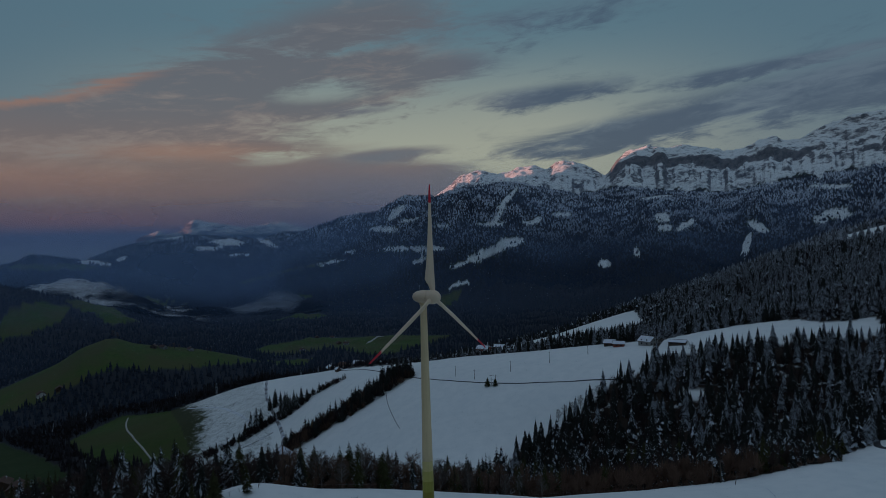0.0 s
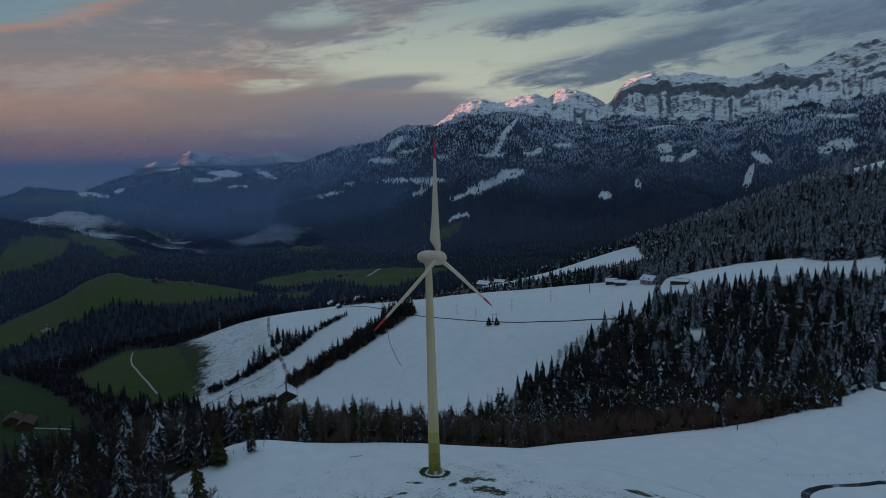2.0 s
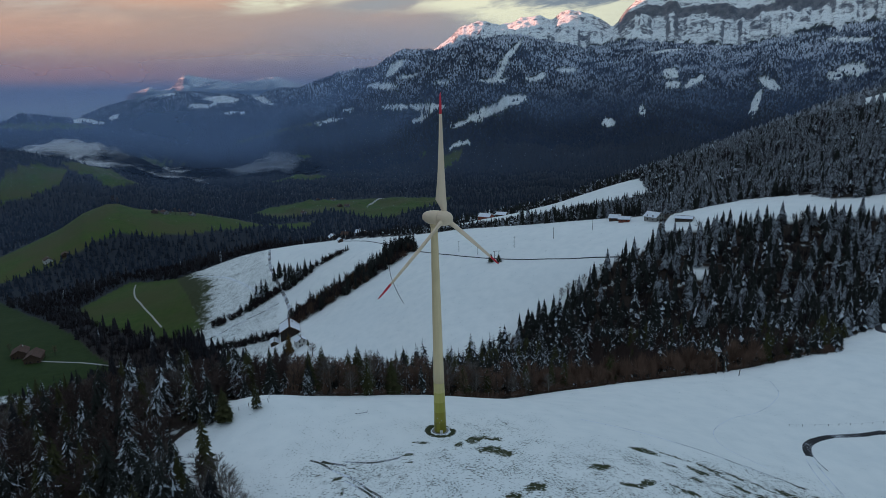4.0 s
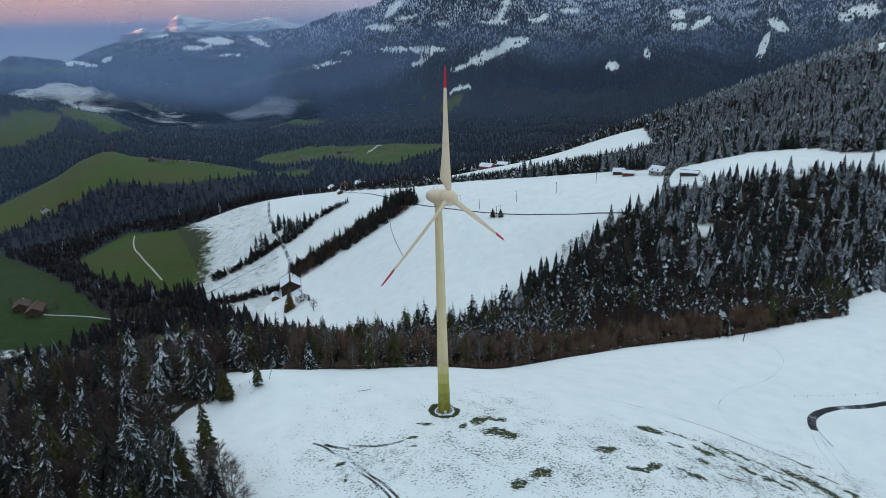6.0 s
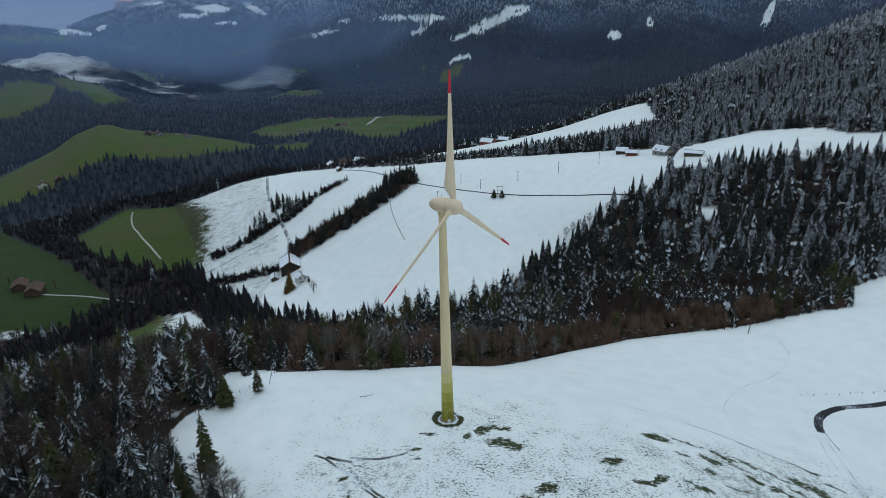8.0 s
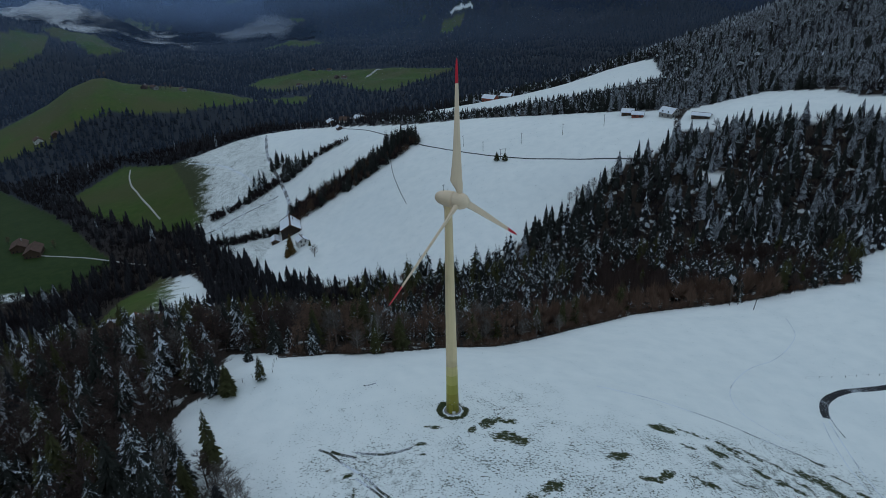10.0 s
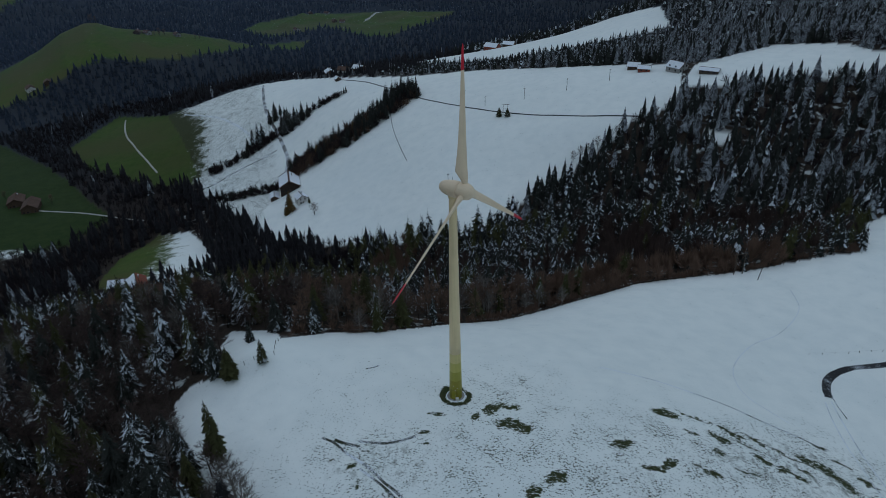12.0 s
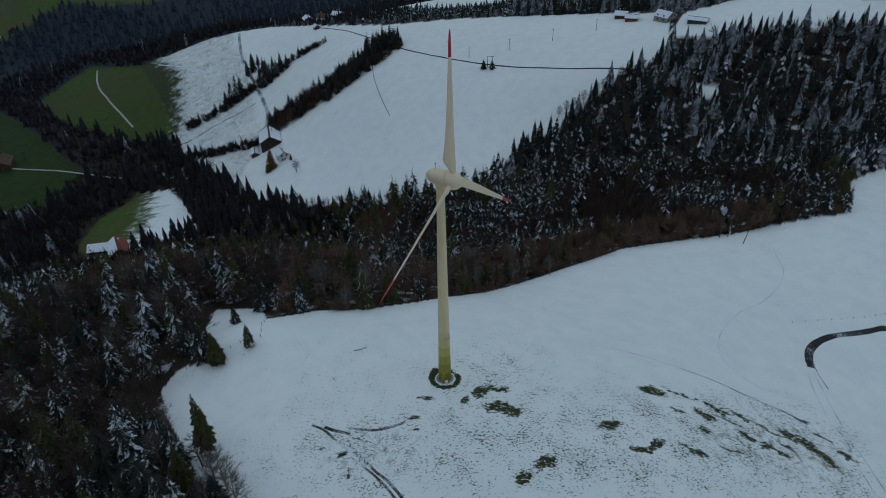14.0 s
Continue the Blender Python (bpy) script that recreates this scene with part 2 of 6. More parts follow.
def crest_rise(az):
    """Elevation in degrees of the bare range behind."""
    return table(az, (-8, -6.0), (-5, 1.0), (-2, 3.0), (-0.2, 4.5), (0.7, 5.1), (1.7, 5.93), (3.1, 6.2), (4.5, 5.93), (5.7, 6.07), (6.4, 6.3), (7.9, 6.6), (8.8, 6.1), (9.5, 6.64), (10.2, 6.83), (12.0, 6.4), (12.9, 5.9), (13.6, 5.4), (14.0, 5.7),
                 (14.7, 6.67), (15.8, 7.27), (16.9, 7.6), (19.0, 7.4), (21.5, 7.25), (23.1, 6.75), (24.7, 7.0), (25.4, 7.4), (26.6, 7.6), (26.9, 7.35), (28.1, 7.16), (29.1, 7.8), (30.5, 8.3), (31.5, 8.65), (32.8, 8.72), (40, 9.0), (70, 6.0), (120, 9.0), (180, 12.0))


def west_rise(az):
    """Elevation in degrees of the hazy range in the west, and of unseen mountains added behind to block the low sun."""
    return table(az, (-180, 12.0), (-110, 14.0), (-60, 14.0), (-45, 13.0), (-39, -2.0), (-26, -0.5), (-24.7, 1.1), (-24.1, 1.35), (-23.2, 1.77), (-22.3, 1.35), (-21.8, 1.5), (-21.1, 2.17), (-20.7, 2.52), (-19.6, 2.24),
                 (-18.4, 2.13), (-17.1, 1.88), (-15.3, 1.94), (-13.9, 2.32), (-13.0, 2.07), (-10.8, 1.6), (-6, 1.0), (0, -2.0), (180, -2.0))


def middle_rise(az):
    """Elevation in degrees of the dark mountain across the valley's head."""
    return table(az, (-45, -4.0), (-33, -2.6), (-30.5, -1.6), (-29, -0.7), (-28.3, -0.47), (-26.3, 0.32), (-24.3, 0.78), (-22.2, 1.15), (-21.4, 1.28), (-18.0, 1.08), (-16.2, 0.95), (-15.4, 0.7), (-14.4, 1.2), (-13.5, 1.4), (-11, 1.3), (-7, 0.0), (0, -4.0))


def low_rise(az):
    """Elevation in degrees of the low hazy hill at the edge of the plain."""
    return table(az, (-50, -1.5), (-38, -1.0), (-33.6, -0.68), (-32.6, -0.4), (-31.9, -0.05), (-30.8, -0.18), (-28.6, -0.5), (-27.5, -0.95), (-26.4, -1.4), (-23, -3.0), (-15, -5.0))


VALLEY_FLOOR = -150.0


def mountain(r, foot, crest, rise, back=0.55):
    """One range: a slope from its foot up to its crest, and down again behind."""
    top = 62 + crest * np.tan(np.radians(rise))
    u = np.clip((r - foot) / (crest - foot), 0, 1)
    front = VALLEY_FLOOR + (top - VALLEY_FLOOR) * (0.5 * u + 0.5 * u * u * (3 - 2 * u))
    return np.where(r < crest, front, top - (r - crest) * back), 4 * u * (1 - u)


def far_land(r, az, x, y):
    rf, rm = foot_distance(az), ridge_distance(az)
    spurs = fractal(az * 0.33 + 3, r / 2600, 4, 0.5, True) - 0.62
    rough = fractal(x / 420, y / 420, 6, 0.5, True) - 0.62
    crag = fractal(x / 130 + 40, y / 130, 5, 0.6, True) - 0.6
    # the wooded mountain, with spurs and gullies between foot and crest
    wooded, body = mountain(r, rf, rm, ridge_rise(az))
    wooded = wooded + body * (170 * spurs + 90 * rough) + smooth(r, rm - 300, rm) * smooth(r, rm + 300, rm) * 26 * crag
    # the bare range: fluted snow slopes, a band of cliff, then a snowy top
    top = 62 + 4560 * np.tan(np.radians(crest_rise(az)))
    sill = 62 + 3700 * np.tan(np.radians(np.maximum(ridge_rise(az) - 0.5, -4)))
    wall = smooth(az, 13.2, 14.6) * smooth(az, 31, 27)
    wobble = (fractal(az * 0.7, az * 0 + 3, 3) - 0.5) * 0.10
    u = np.clip((r - 3700) / 860, 0, 1)
    stepped = np.interp(u - wobble, [0, 0.15, 0.62, 0.66, 1.0], [0, 0.12, 0.57, 0.75, 1.0])
    bare = sill + (top - sill) * (wall * stepped + (1 - wall) * u ** 1.25)
    flute = fractal(az * 1.5 + 5, r / 1500, 4, 0.55, True) - 0.6
    away = np.sin(np.pi * np.clip(u, 0, 1))
    bare = bare + away * (75 * flute * np.where(u < 0.6, 1.0, 0.35) + 60 * crag) + smooth(u, 0.7, 1.0) * (34 * crag + 22 * (fractal(x / 45 + 7, y / 45, 3, 0.6, True) - 0.6))
    bare = np.where(r > 4560, top - (r - 4560) * 0.7 + 20 * crag, np.where(r < 3600, -400, bare))
    west, body = mountain(r, 4050.0, 4600.0, west_rise(az))
    west = west + body * 100 * rough + 48 * crag
    middle, body = mountain(r, 2650.0, 3650.0, middle_rise(az))
    middle = middle + body * (110 * spurs + 60 * rough)
    low, body = mountain(r, 2350.0, 2950.0, low_rise(az))
    low = low + body * 30 * rough
    z = np.maximum(np.maximum(wooded, bare), np.maximum(np.maximum(west, middle), low))
    return np.maximum(z, VALLEY_FLOOR - 15)


def green_hill(r, az):
    """The meadow hill beyond the gully: a steep left shoulder and a long back to the right."""
    crest = table(az, (-46, 0), (-37, 2), (-34.4, 10), (-32.5, 26), (-30.5, 44), (-28.9, 65), (-27.2, 77), (-26.4, 77), (-25.3, 68), (-22.6, 56), (-20.5, 47), (-17.1, 26), (-14.5, 6), (-12, 0))
    return crest * np.where(r < 1150, smooth(r, 760, 1190) * 1.02, smooth(r, 1420, 1130))


def lay(x, y):
    """Height of the ground."""
    x, y = np.asarray(x, float), np.asarray(y, float)
    r, az = np.hypot(x - EYE_X, y - EYE_Y), np.degrees(np.arctan2(x - EYE_X, y - EYE_Y))
    z = near_land(r, az)
    z = z + green_hill(r, az)
    # the raised corner of the pasture, the dip along the wood edge and the bank by the lane
    z = z + 4.4 * np.exp(-((x + 45) / 15) ** 2 - ((y - 16) / 12) ** 2) - 2.3 * np.exp(-((x - 16) / 20) ** 2 - ((y - 55) / 14) ** 2) + 3.6 * np.exp(-((x - 147) / 22) ** 2 - ((y - 104) / 18) ** 2)
    mix = smooth(r, 1150, 1750)
    hills = 130 * np.exp(-((x + 1130) / 330) ** 2 - ((y - 1480) / 240) ** 2) + 50 * np.exp(-((x + 1120) / 300) ** 2 - ((y - 1930) / 200) ** 2)
    z = z * (1 - mix) + far_land(r, az, x, y) * mix + hills
    bumps = (fractal(x / 14, y / 14, 3) - 0.5) * 0.5 + (fractal(x / 60 + 9, y / 60, 3) - 0.5) * 2.2 * smooth(r, 170, 400)
    return z + bumps * (1 - smooth(r, 1500, 2200))


def inside(polygon, x, y):
    """Which of the points lie in the polygon."""
    x, y = np.asarray(x, float), np.asarray(y, float)
    hit = np.zeros(x.shape, bool)
    for (ax, ay), (bx, by) in zip(polygon, polygon[1:] + polygon[:1]):
        if ay != by:
            hit ^= ((ay > y) != (by > y)) & (x < (bx - ax) * (y - ay) / (by - ay) + ax)
    return hit


KNOLL = [(-35, -33), (-43, -24), (-50, -14), (-57, -4), (-60, 3), (-58, 8), (-51, 8.5), (-50, 13), (-56, 22), (-58, 36), (-46, 33), (-41, 22.5), (-39, 23.2), (-31, 29.5), (-18.6, 30.2), (-6.2, 36.5), (7.6, 48), (19.7, 57.5), (31, 65.5), (48.5, 80.5),
         (63, 93.5), (72.5, 96), (93, 98.5), (109, 101), (121, 103.5), (133, 105), (145.7, 103.6), (152, 112), (165, 132), (180, 155), (198, 162), (260, 200), (330, 100), (330, -330), (-40, -330), (-22, -70), (-28, -42)]
FIELD = [(-159, 323), (-123, 271), (-100, 240), (-74, 228), (-63, 224), (-30, 211), (-12, 208), (14, 200), (30, 217), (47, 237), (63, 241), (74, 249), (94, 259),
         (105, 270), (131, 275), (141, 301), (152, 335), (115, 366), (60, 405), (0, 428), (-40, 442), (-98, 488), (-150, 548), (-190, 562), (-284, 547), (-232, 448), (-209, 407), (-200, 380), (-185, 355)]
RIGHT_FIELD = [(138, 296), (160, 330), (177, 335), (223, 362), (246, 320), (252, 295), (262, 290), (278, 286), (274, 260), (250, 261), (238, 270), (223, 277), (185, 285)]
STRIP_FIELD = [(-67, 655), (-23, 700), (47, 662), (103, 645), (168, 655), (212, 600), (196, 505), (143, 512), (75, 525), (15, 562), (-50, 625)]
CLEARING = [(140, 253), (157, 250), (151, 240), (139, 243)]
MEADOW = [(-190, 195), (-204, 250), (-204, 306), (-179, 298), (-142, 236), (-126, 200), (-148, 190), (-168, 172)]
TRAIL_FIELD = [(-200, 380), (-209, 407), (-232, 448), (-284, 547), (-360, 600), (-365, 500), (-310, 430), (-245, 392)]
FARM_FIELD = [(-520, 600), (-359, 450), (-271, 355), (-250, 338), (-262, 300), (-297, 270), (-420, 250), (-640, 400)]
GREEN_HILL = [(-720, 770), (-674, 832), (-588, 888), (-515, 926), (-440, 959), (-363, 987), (-314, 1002), (-325, 930), (-377, 840), (-464, 774), (-512, 719), (-562, 680), (-680, 640)]
GREEN_STRIP = [(-397, 1211), (-390, 1311), (-297, 1405), (-145, 1425), (15, 1400), (5, 1350), (-59, 1238), (-110, 1154), (-167, 1174), (-244, 1241), (-331, 1140)]
LOW_STRIP = [(-326, 1055), (-247, 1129), (-250, 1045), (-292, 1015)]
FAR_GREEN = [(-520, 1780), (-330, 1850), (-300, 1910), (-480, 1900)]
SLOPE_GREEN = [(-20, 1930), (40, 1950), (60, 2010), (-10, 2000)]
HILL_GREEN = [(-985, 1359), (-950, 1450), (-905, 1470), (-871, 1372), (-891, 1284), (-940, 1230)]
HILL_PASTURE = [(-930, 1490), (-890, 1640), (-745, 1500), (-780, 1425)]
RIDGE_SNOW = [(455, 620), (470, 650), (507, 690), (570, 655), (540, 590), (490, 580)]
OPEN = [KNOLL, FIELD, RIGHT_FIELD, STRIP_FIELD, CLEARING, MEADOW, TRAIL_FIELD, FARM_FIELD, GREEN_HILL, GREEN_STRIP, FAR_GREEN, SLOPE_GREEN, HILL_GREEN, HILL_PASTURE, LOW_STRIP, RIDGE_SNOW]


def open_land(x, y):
    hit = np.zeros(np.shape(x), bool)
    for polygon in OPEN:
        hit |= inside(polygon, x, y)
    return hit


# snowy alps on the wooded mountain: azimuth, elevation, half width, half height, in degrees, lean
ALPS_MIDDLE = [(-5.2, 1.43, 1.31, 0.29, -0.03), (-4.1, 2.81, 0.87, 0.44, 0.70), (-2.8, 2.17, 0.87, 0.15, 0.17), (-4.0, -0.27, 1.55, 0.19, 0.02), (-1.5, -0.39, 1.69, 0.34, -0.03), (-2.1, -1.33, 0.77, 0.29, 0.37), (5.6, -0.02, 1.36, 0.53, 0.17),
               (3.5, -0.91, 1.69, 0.53, 0.37), (1.5, -1.67, 1.06, 0.24, 0.27), (4.0, 1.60, 1.45, 0.19, -0.03), (4.7, 2.38, 0.68, 0.44, 1.23), (5.5, 3.76, 0.97, 0.34, 0.94), (7.3, 1.64, 0.63, 0.19, -0.03), (8.0, 1.85, 0.44, 0.34, 0.27), (10.1, 2.29, 0.87, 0.24, -0.04)]
ALPS_EAST = [(18.2, 1.71, 0.63, 0.44, -0.04), (18.4, 0.90, 0.63, 0.29, -0.03), (20.0, 1.07, 0.82, 0.29, 0.49), (25.2, 0.74, 0.87, 0.39, -0.47), (24.4, -0.70, 0.39, 0.77, 1.32), (13.5, -1.96, 0.58, 0.34, -0.02), (16.1, -1.09, 0.29, 0.39, -0.64),
             (30.3, 3.52, 1.69, 0.19, -0.07), (30.6, 1.48, 0.97, 0.48, -0.05), (29.5, 1.12, 0.58, 0.39, -0.04), (17.7, 3.39, 1.45, 0.15, 0.05), (1.2, -3.59, 0.97, 0.39, 0.37)]
ALPS_WEST = [(-18.0, 0.63, 1.36, 0.34, -0.03), (-19.6, 0.21, 1.21, 0.19, -0.03), (-14.9, 0.55, 0.87, 0.29, -0.45), (-17.2, -0.40, 1.21, 0.10, -0.03), (-25.9, -0.47, 0.39, 0.19, 0.29), (-27.7, -0.71, 1.21, 0.19, -0.15), (-22.2, 1.10, 0.97, 0.15, 0.08),
             (-8.0, -0.44, 0.48, 0.15, 0.17), (-0.1, 1.57, 0.97, 0.15, -0.03), (-9.5, -1.35, 1.06, 0.10, 0.22)]
ALPS = ALPS_MIDDLE + ALPS_EAST + ALPS_WEST

# pastures high on the far slopes, given in the same way
HIGH_PASTURES = [(-10.4, -1.41, 1.94, 0.19, 0.19), (-14.6, -2.21, 2.90, 0.15, 0.22), (-12.0, -4.10, 0.68, 0.15, -0.04), (-1.3, -4.25, 0.87, 0.29, -0.03), (-30.5, -0.95, 3.4, 0.3, -0.04), (-29.0, -4.3, 7.5, 1.0, 0.0)]


def ground_cover(x, y, z):
    """Snow, wood floor and thinness of the snow at places of the ground."""
    r, az = np.hypot(x - EYE_X, y - EYE_Y), np.degrees(np.arctan2(x - EYE_X, y - EYE_Y))
    near = r < 2150
    wood = np.where(near, ~open_land(x, y), 1.0).astype(float)
    line = x + 178 + (y - 229) * 0.275 - 14 * np.exp(-((y - 235) / 75) ** 2)
    line = line - 26 * smooth(y, 330, 400) * smooth(y, 560, 470)
    snow = smooth(line, -30, 30) * (1 - smooth(r, 850, 950))
    snow = np.maximum(snow, smooth(x, 300, 420) * near)
    snow = np.maximum(snow, 0.62 * np.exp(-((x + 284) / 34) ** 2 - ((y - 276) / 13) ** 2))
    el = np.degrees(np.arctan2(z - 62, r))
    alps = np.zeros(r.shape)
    ragged = 2.3 * fractal(az * 3.4, el * 6.0, 5, 0.7)
    for a, e, wa, we, lean in ALPS:
        d = ((az - a) / wa) ** 2 + ((el - e - lean * (az - a)) / we) ** 2
        alps = np.maximum(alps, np.where(r > 1900, smooth(d * ragged, 1.4, 0.7), 0))
    pasture = np.zeros(r.shape)
    for a, e, wa, we, lean in HIGH_PASTURES:
        d = ((az - a) / wa) ** 2 + ((el - e - lean * (az - a)) / we) ** 2
        pasture = np.maximum(pasture, np.where(r > 2150, smooth(d * ragged, 1.4, 0.7), 0))
    # the tree line and the snowy rocks above it
    line = el - ridge_rise(az) + (fractal(az * 2.2, el * 2.0, 4, 0.6) - 0.5) * 1.6
    bare = smooth(line, -0.1, 0.3) * (az > 11) * (r > ridge_distance(az) - 150) + smooth(r, 3560, 3680) * (az <= 11) * (az > -9) + smooth(r, 4000, 4100) * (az <= -9) * smooth(el, 1.0, 1.6)
    bare = np.clip(bare, 0, 1) * (r > 1900)
    wood = np.where(near, wood, (1 - bare) * (1 - alps) * (1 - pasture))
    snow = np.where(near, snow, np.maximum(np.maximum(alps, bare), pasture * smooth(el, -1.9, -0.9) * (az > -25)))
    thin = np.exp(-((x - 12) / 48) ** 2 - ((y + 17) / 19) ** 2) + np.exp(-((x - 62) / 24) ** 2 - ((y + 10) / 13) ** 2) * 1.1 + 0.7 * np.exp(-((x - 8) / 14) ** 2 - ((y - 4) / 6) ** 2)
    thin = thin + 0.5 * np.exp(-((x + 16) / 13) ** 2 - ((y + 19) / 9) ** 2) + 0.7 * np.exp(-((x - 78) / 13) ** 2 - ((y + 6) / 14) ** 2) + 0.3 * smooth(fractal(x / 11, y / 11, 4), 0.5, 0.68) * (r < 150)
    rough_field = inside(FIELD, x, y) * smooth(x + np.maximum(y - 350, 0) * 0.32, -116, -136) * (0.7 + 0.5 * smooth(fractal(x / 30, y / 30, 3), 0.38, 0.62))
    return snow, wood, np.clip(np.maximum(thin, 2.0 * rough_field), 0, 2), bare

# grass showing through the snow: x, y, half length, half width, turn in degrees
PATCHES = [(11.3, -8.6, 3.0, 1.5, -6), (7.0, -4.2, 1.6, 1.4, 60), (10.1, -2.8, 1.8, 0.7, -10), (3.8, -6.8, 1.2, 0.9, 40), (-3.5, -5.9, 1.6, 0.6, -10), (-6.0, -11.0, 1.2, 0.6, 10), (-5.7, -14.4, 0.6, 0.5, 0),
           (17.6, -21.7, 2.0, 1.2, 20), (13.2, -25.0, 1.6, 1.3, 60), (-19.1, -19.7, 1.2, 0.35, 20), (-17.4, -23.5, 0.35, 1.2, 10), (-23.4, -18.0, 0.7, 0.4, 0), (43.9, 0.9, 2.7, 1.3, -12), (32.0, -11.1, 2.3, 0.9, 4),
           (53.8, -4.8, 2.2, 1.4, -30), (52.0, -9.1, 1.4, 0.7, -20), (57.2, -1.8, 3.0, 0.6, -35), (62.1, -3.2, 2.8, 0.6, -40), (39.7, -15.1, 1.5, 0.8, 30), (36.5, -16.8, 2.0, 0.6, 0), (60.8, -9.3, 1.8, 0.8, -25),
           (65.4, -12.2, 2.4, 0.8, -30), (71.6, -7.0, 2.4, 1.3, -40), (75.2, -10.2, 4.2, 1.3, -62), (77.7, -1.8, 1.6, 0.6, -35), (47.2, -15.5, 2.4, 0.7, -25), (50.4, 1.2, 3.6, 0.45, -25), (55.5, -13.8, 2.2, 0.5, -35), (66.5, -6.0, 2.6, 0.5, -38), (69.5, -10.5, 1.6, 0.5, -30), (59.0, -5.5, 2.0, 0.45, -35),
           (79.5, -6.5, 1.4, 0.5, -50), (82.0, -11.0, 1.8, 0.5, -60), (48.0, -4.5, 1.6, 0.35, -20), (37.5, -12.0, 1.2, 0.35, 0)]


def bare_patches(x, y):
    best = np.zeros(np.shape(x))
    # trampled turf round the foot, broken by a drift
    ring, turn = np.hypot(x, y), np.arctan2(y, x)
    foot = 1.35 * np.exp(-((ring - 2.75) / 0.66) ** 2) * (1.1 - 0.6 * smooth(fractal(turn * 1.3 + 8, ring, 3), 0.5, 0.7)) + np.exp(-((x + 2.2) / 1.1) ** 2 - ((y - 2.4) / 1.6) ** 2)
    x, y = x + (fractal(x / 2.6, y / 2.6, 4) - 0.5) * 2.6, y + (fractal(x / 2.6 + 30, y / 2.6, 4) - 0.5) * 2.2
    for px, py, a, b, turn in PATCHES:
        c, s = math.cos(radians(turn)), math.sin(radians(turn))
        u, v = (x - px) * c + (y - py) * s, (y - py) * c - (x - px) * s
        best = np.maximum(best, smooth((u / a) ** 2 + (v / b) ** 2, 3.4, 0.1))
    return np.maximum(best, foot)


# ---- materials ----
def ground_material():
    m, n = material("snowy_ground")
    p = n.position()
    fine, mid, wide = n.noise(p, 1.6, 6, 0.65), n.noise(p, 0.16, 6, 0.6), n.noise(p, 0.012, 6, 0.6)
    speck = n.noise(n.vec("MULTIPLY", p, (0.8, 1.3, 1.0)), 2.5, 6, 0.68)
    snow, wood, thin, patch, bare = (n.attr(k) for k in ("snow", "wood", "thin", "patch", "bare"))
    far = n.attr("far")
    grass = n.mix(n.ramp(mid, 0.3, 0.7), (0.040, 0.078, 0.008), (0.064, 0.098, 0.014))
    grass = n.mix(n.ramp(wide, 0.35, 0.65), grass, (0.072, 0.076, 0.022))
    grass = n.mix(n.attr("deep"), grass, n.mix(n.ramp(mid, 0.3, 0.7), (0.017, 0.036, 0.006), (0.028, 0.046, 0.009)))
    turf = n.mix(n.ramp(fine, 0.35, 0.7), (0.022, 0.034, 0.009), (0.060, 0.058, 0.024))
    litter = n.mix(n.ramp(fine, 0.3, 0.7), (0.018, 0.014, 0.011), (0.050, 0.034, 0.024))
    # with distance the litter goes dark blue, haze put into its colour
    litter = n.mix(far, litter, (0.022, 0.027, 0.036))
    white = n.mix(n.ramp(mid, 0.3, 0.75), (0.84, 0.86, 0.83), (0.77, 0.80, 0.78))
    white = n.mix(n.math("MULTIPLY", n.ramp(wide, 0.45, 0.7), 0.35), white, (0.71, 0.76, 0.77))
    # broken snow: where it is thin the blades stand through it
    lie = n.math("ADD", snow, n.math("MULTIPLY", n.math("SUBTRACT", mid, 0.5), 1.1))
    lie = n.ramp(n.math("ADD", lie, n.math("MULTIPLY", n.math("SUBTRACT", fine, 0.5), 0.9)), 0.32, 0.62)
    sparse = n.math("MINIMUM", thin, 1.0)
    edge = n.math("SUBTRACT", 0.69, n.math("MULTIPLY", sparse, 0.125))
    stubble = n.ramp(n.math("ADD", speck, n.math("MULTIPLY", n.math("SUBTRACT", mid, 0.5), 0.30)), edge, n.math("ADD", edge, 0.03))
    # the thinnest snow, on rough pasture, lies in scraps between the tussocks
    scant = n.math("MULTIPLY", n.ramp(thin, 1.05, 1.6), n.ramp(n.noise(n.vec("MULTIPLY", p, (1.0, 0.7, 1.0)), 0.75, 7, 0.72, 0.3), 0.49, 0.62))
    thin = n.math("MINIMUM", thin, 1.0)
    tuft = n.noise(n.vec("MULTIPLY", p, (0.8, 1.6, 1.0)), 1.3, 8, 0.75)
    ragged = n.math("ADD", patch, n.math("MULTIPLY", n.math("SUBTRACT", tuft, 0.5), 3.4))
    gone = n.math("MAXIMUM", n.math("MAXIMUM", n.math("MULTIPLY", stubble, 0.95), n.math("MULTIPLY", scant, 0.6)), n.math("MULTIPLY", n.ramp(ragged, 0.55, 0.85), n.ramp(patch, 0.02, 0.25)))
    lie = n.math("MULTIPLY", lie, n.math("SUBTRACT", 1.0, gone), clamp=True)
    below = n.mix(n.math("MAXIMUM", patch, thin), grass, turf)
    colour = n.mix(lie, below, white)
    # wood floor: litter with scraps of snow
    scraps = n.math("MULTIPLY", n.ramp(n.math("ADD", mid, n.math("MULTIPLY", fine, 0.35)), 0.74, 0.84), n.math("MULTIPLY", n.ramp(snow, 0.2, 0.9), n.math("SUBTRACT", 1.0, far, clamp=True)))
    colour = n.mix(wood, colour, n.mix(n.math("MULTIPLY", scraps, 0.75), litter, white))
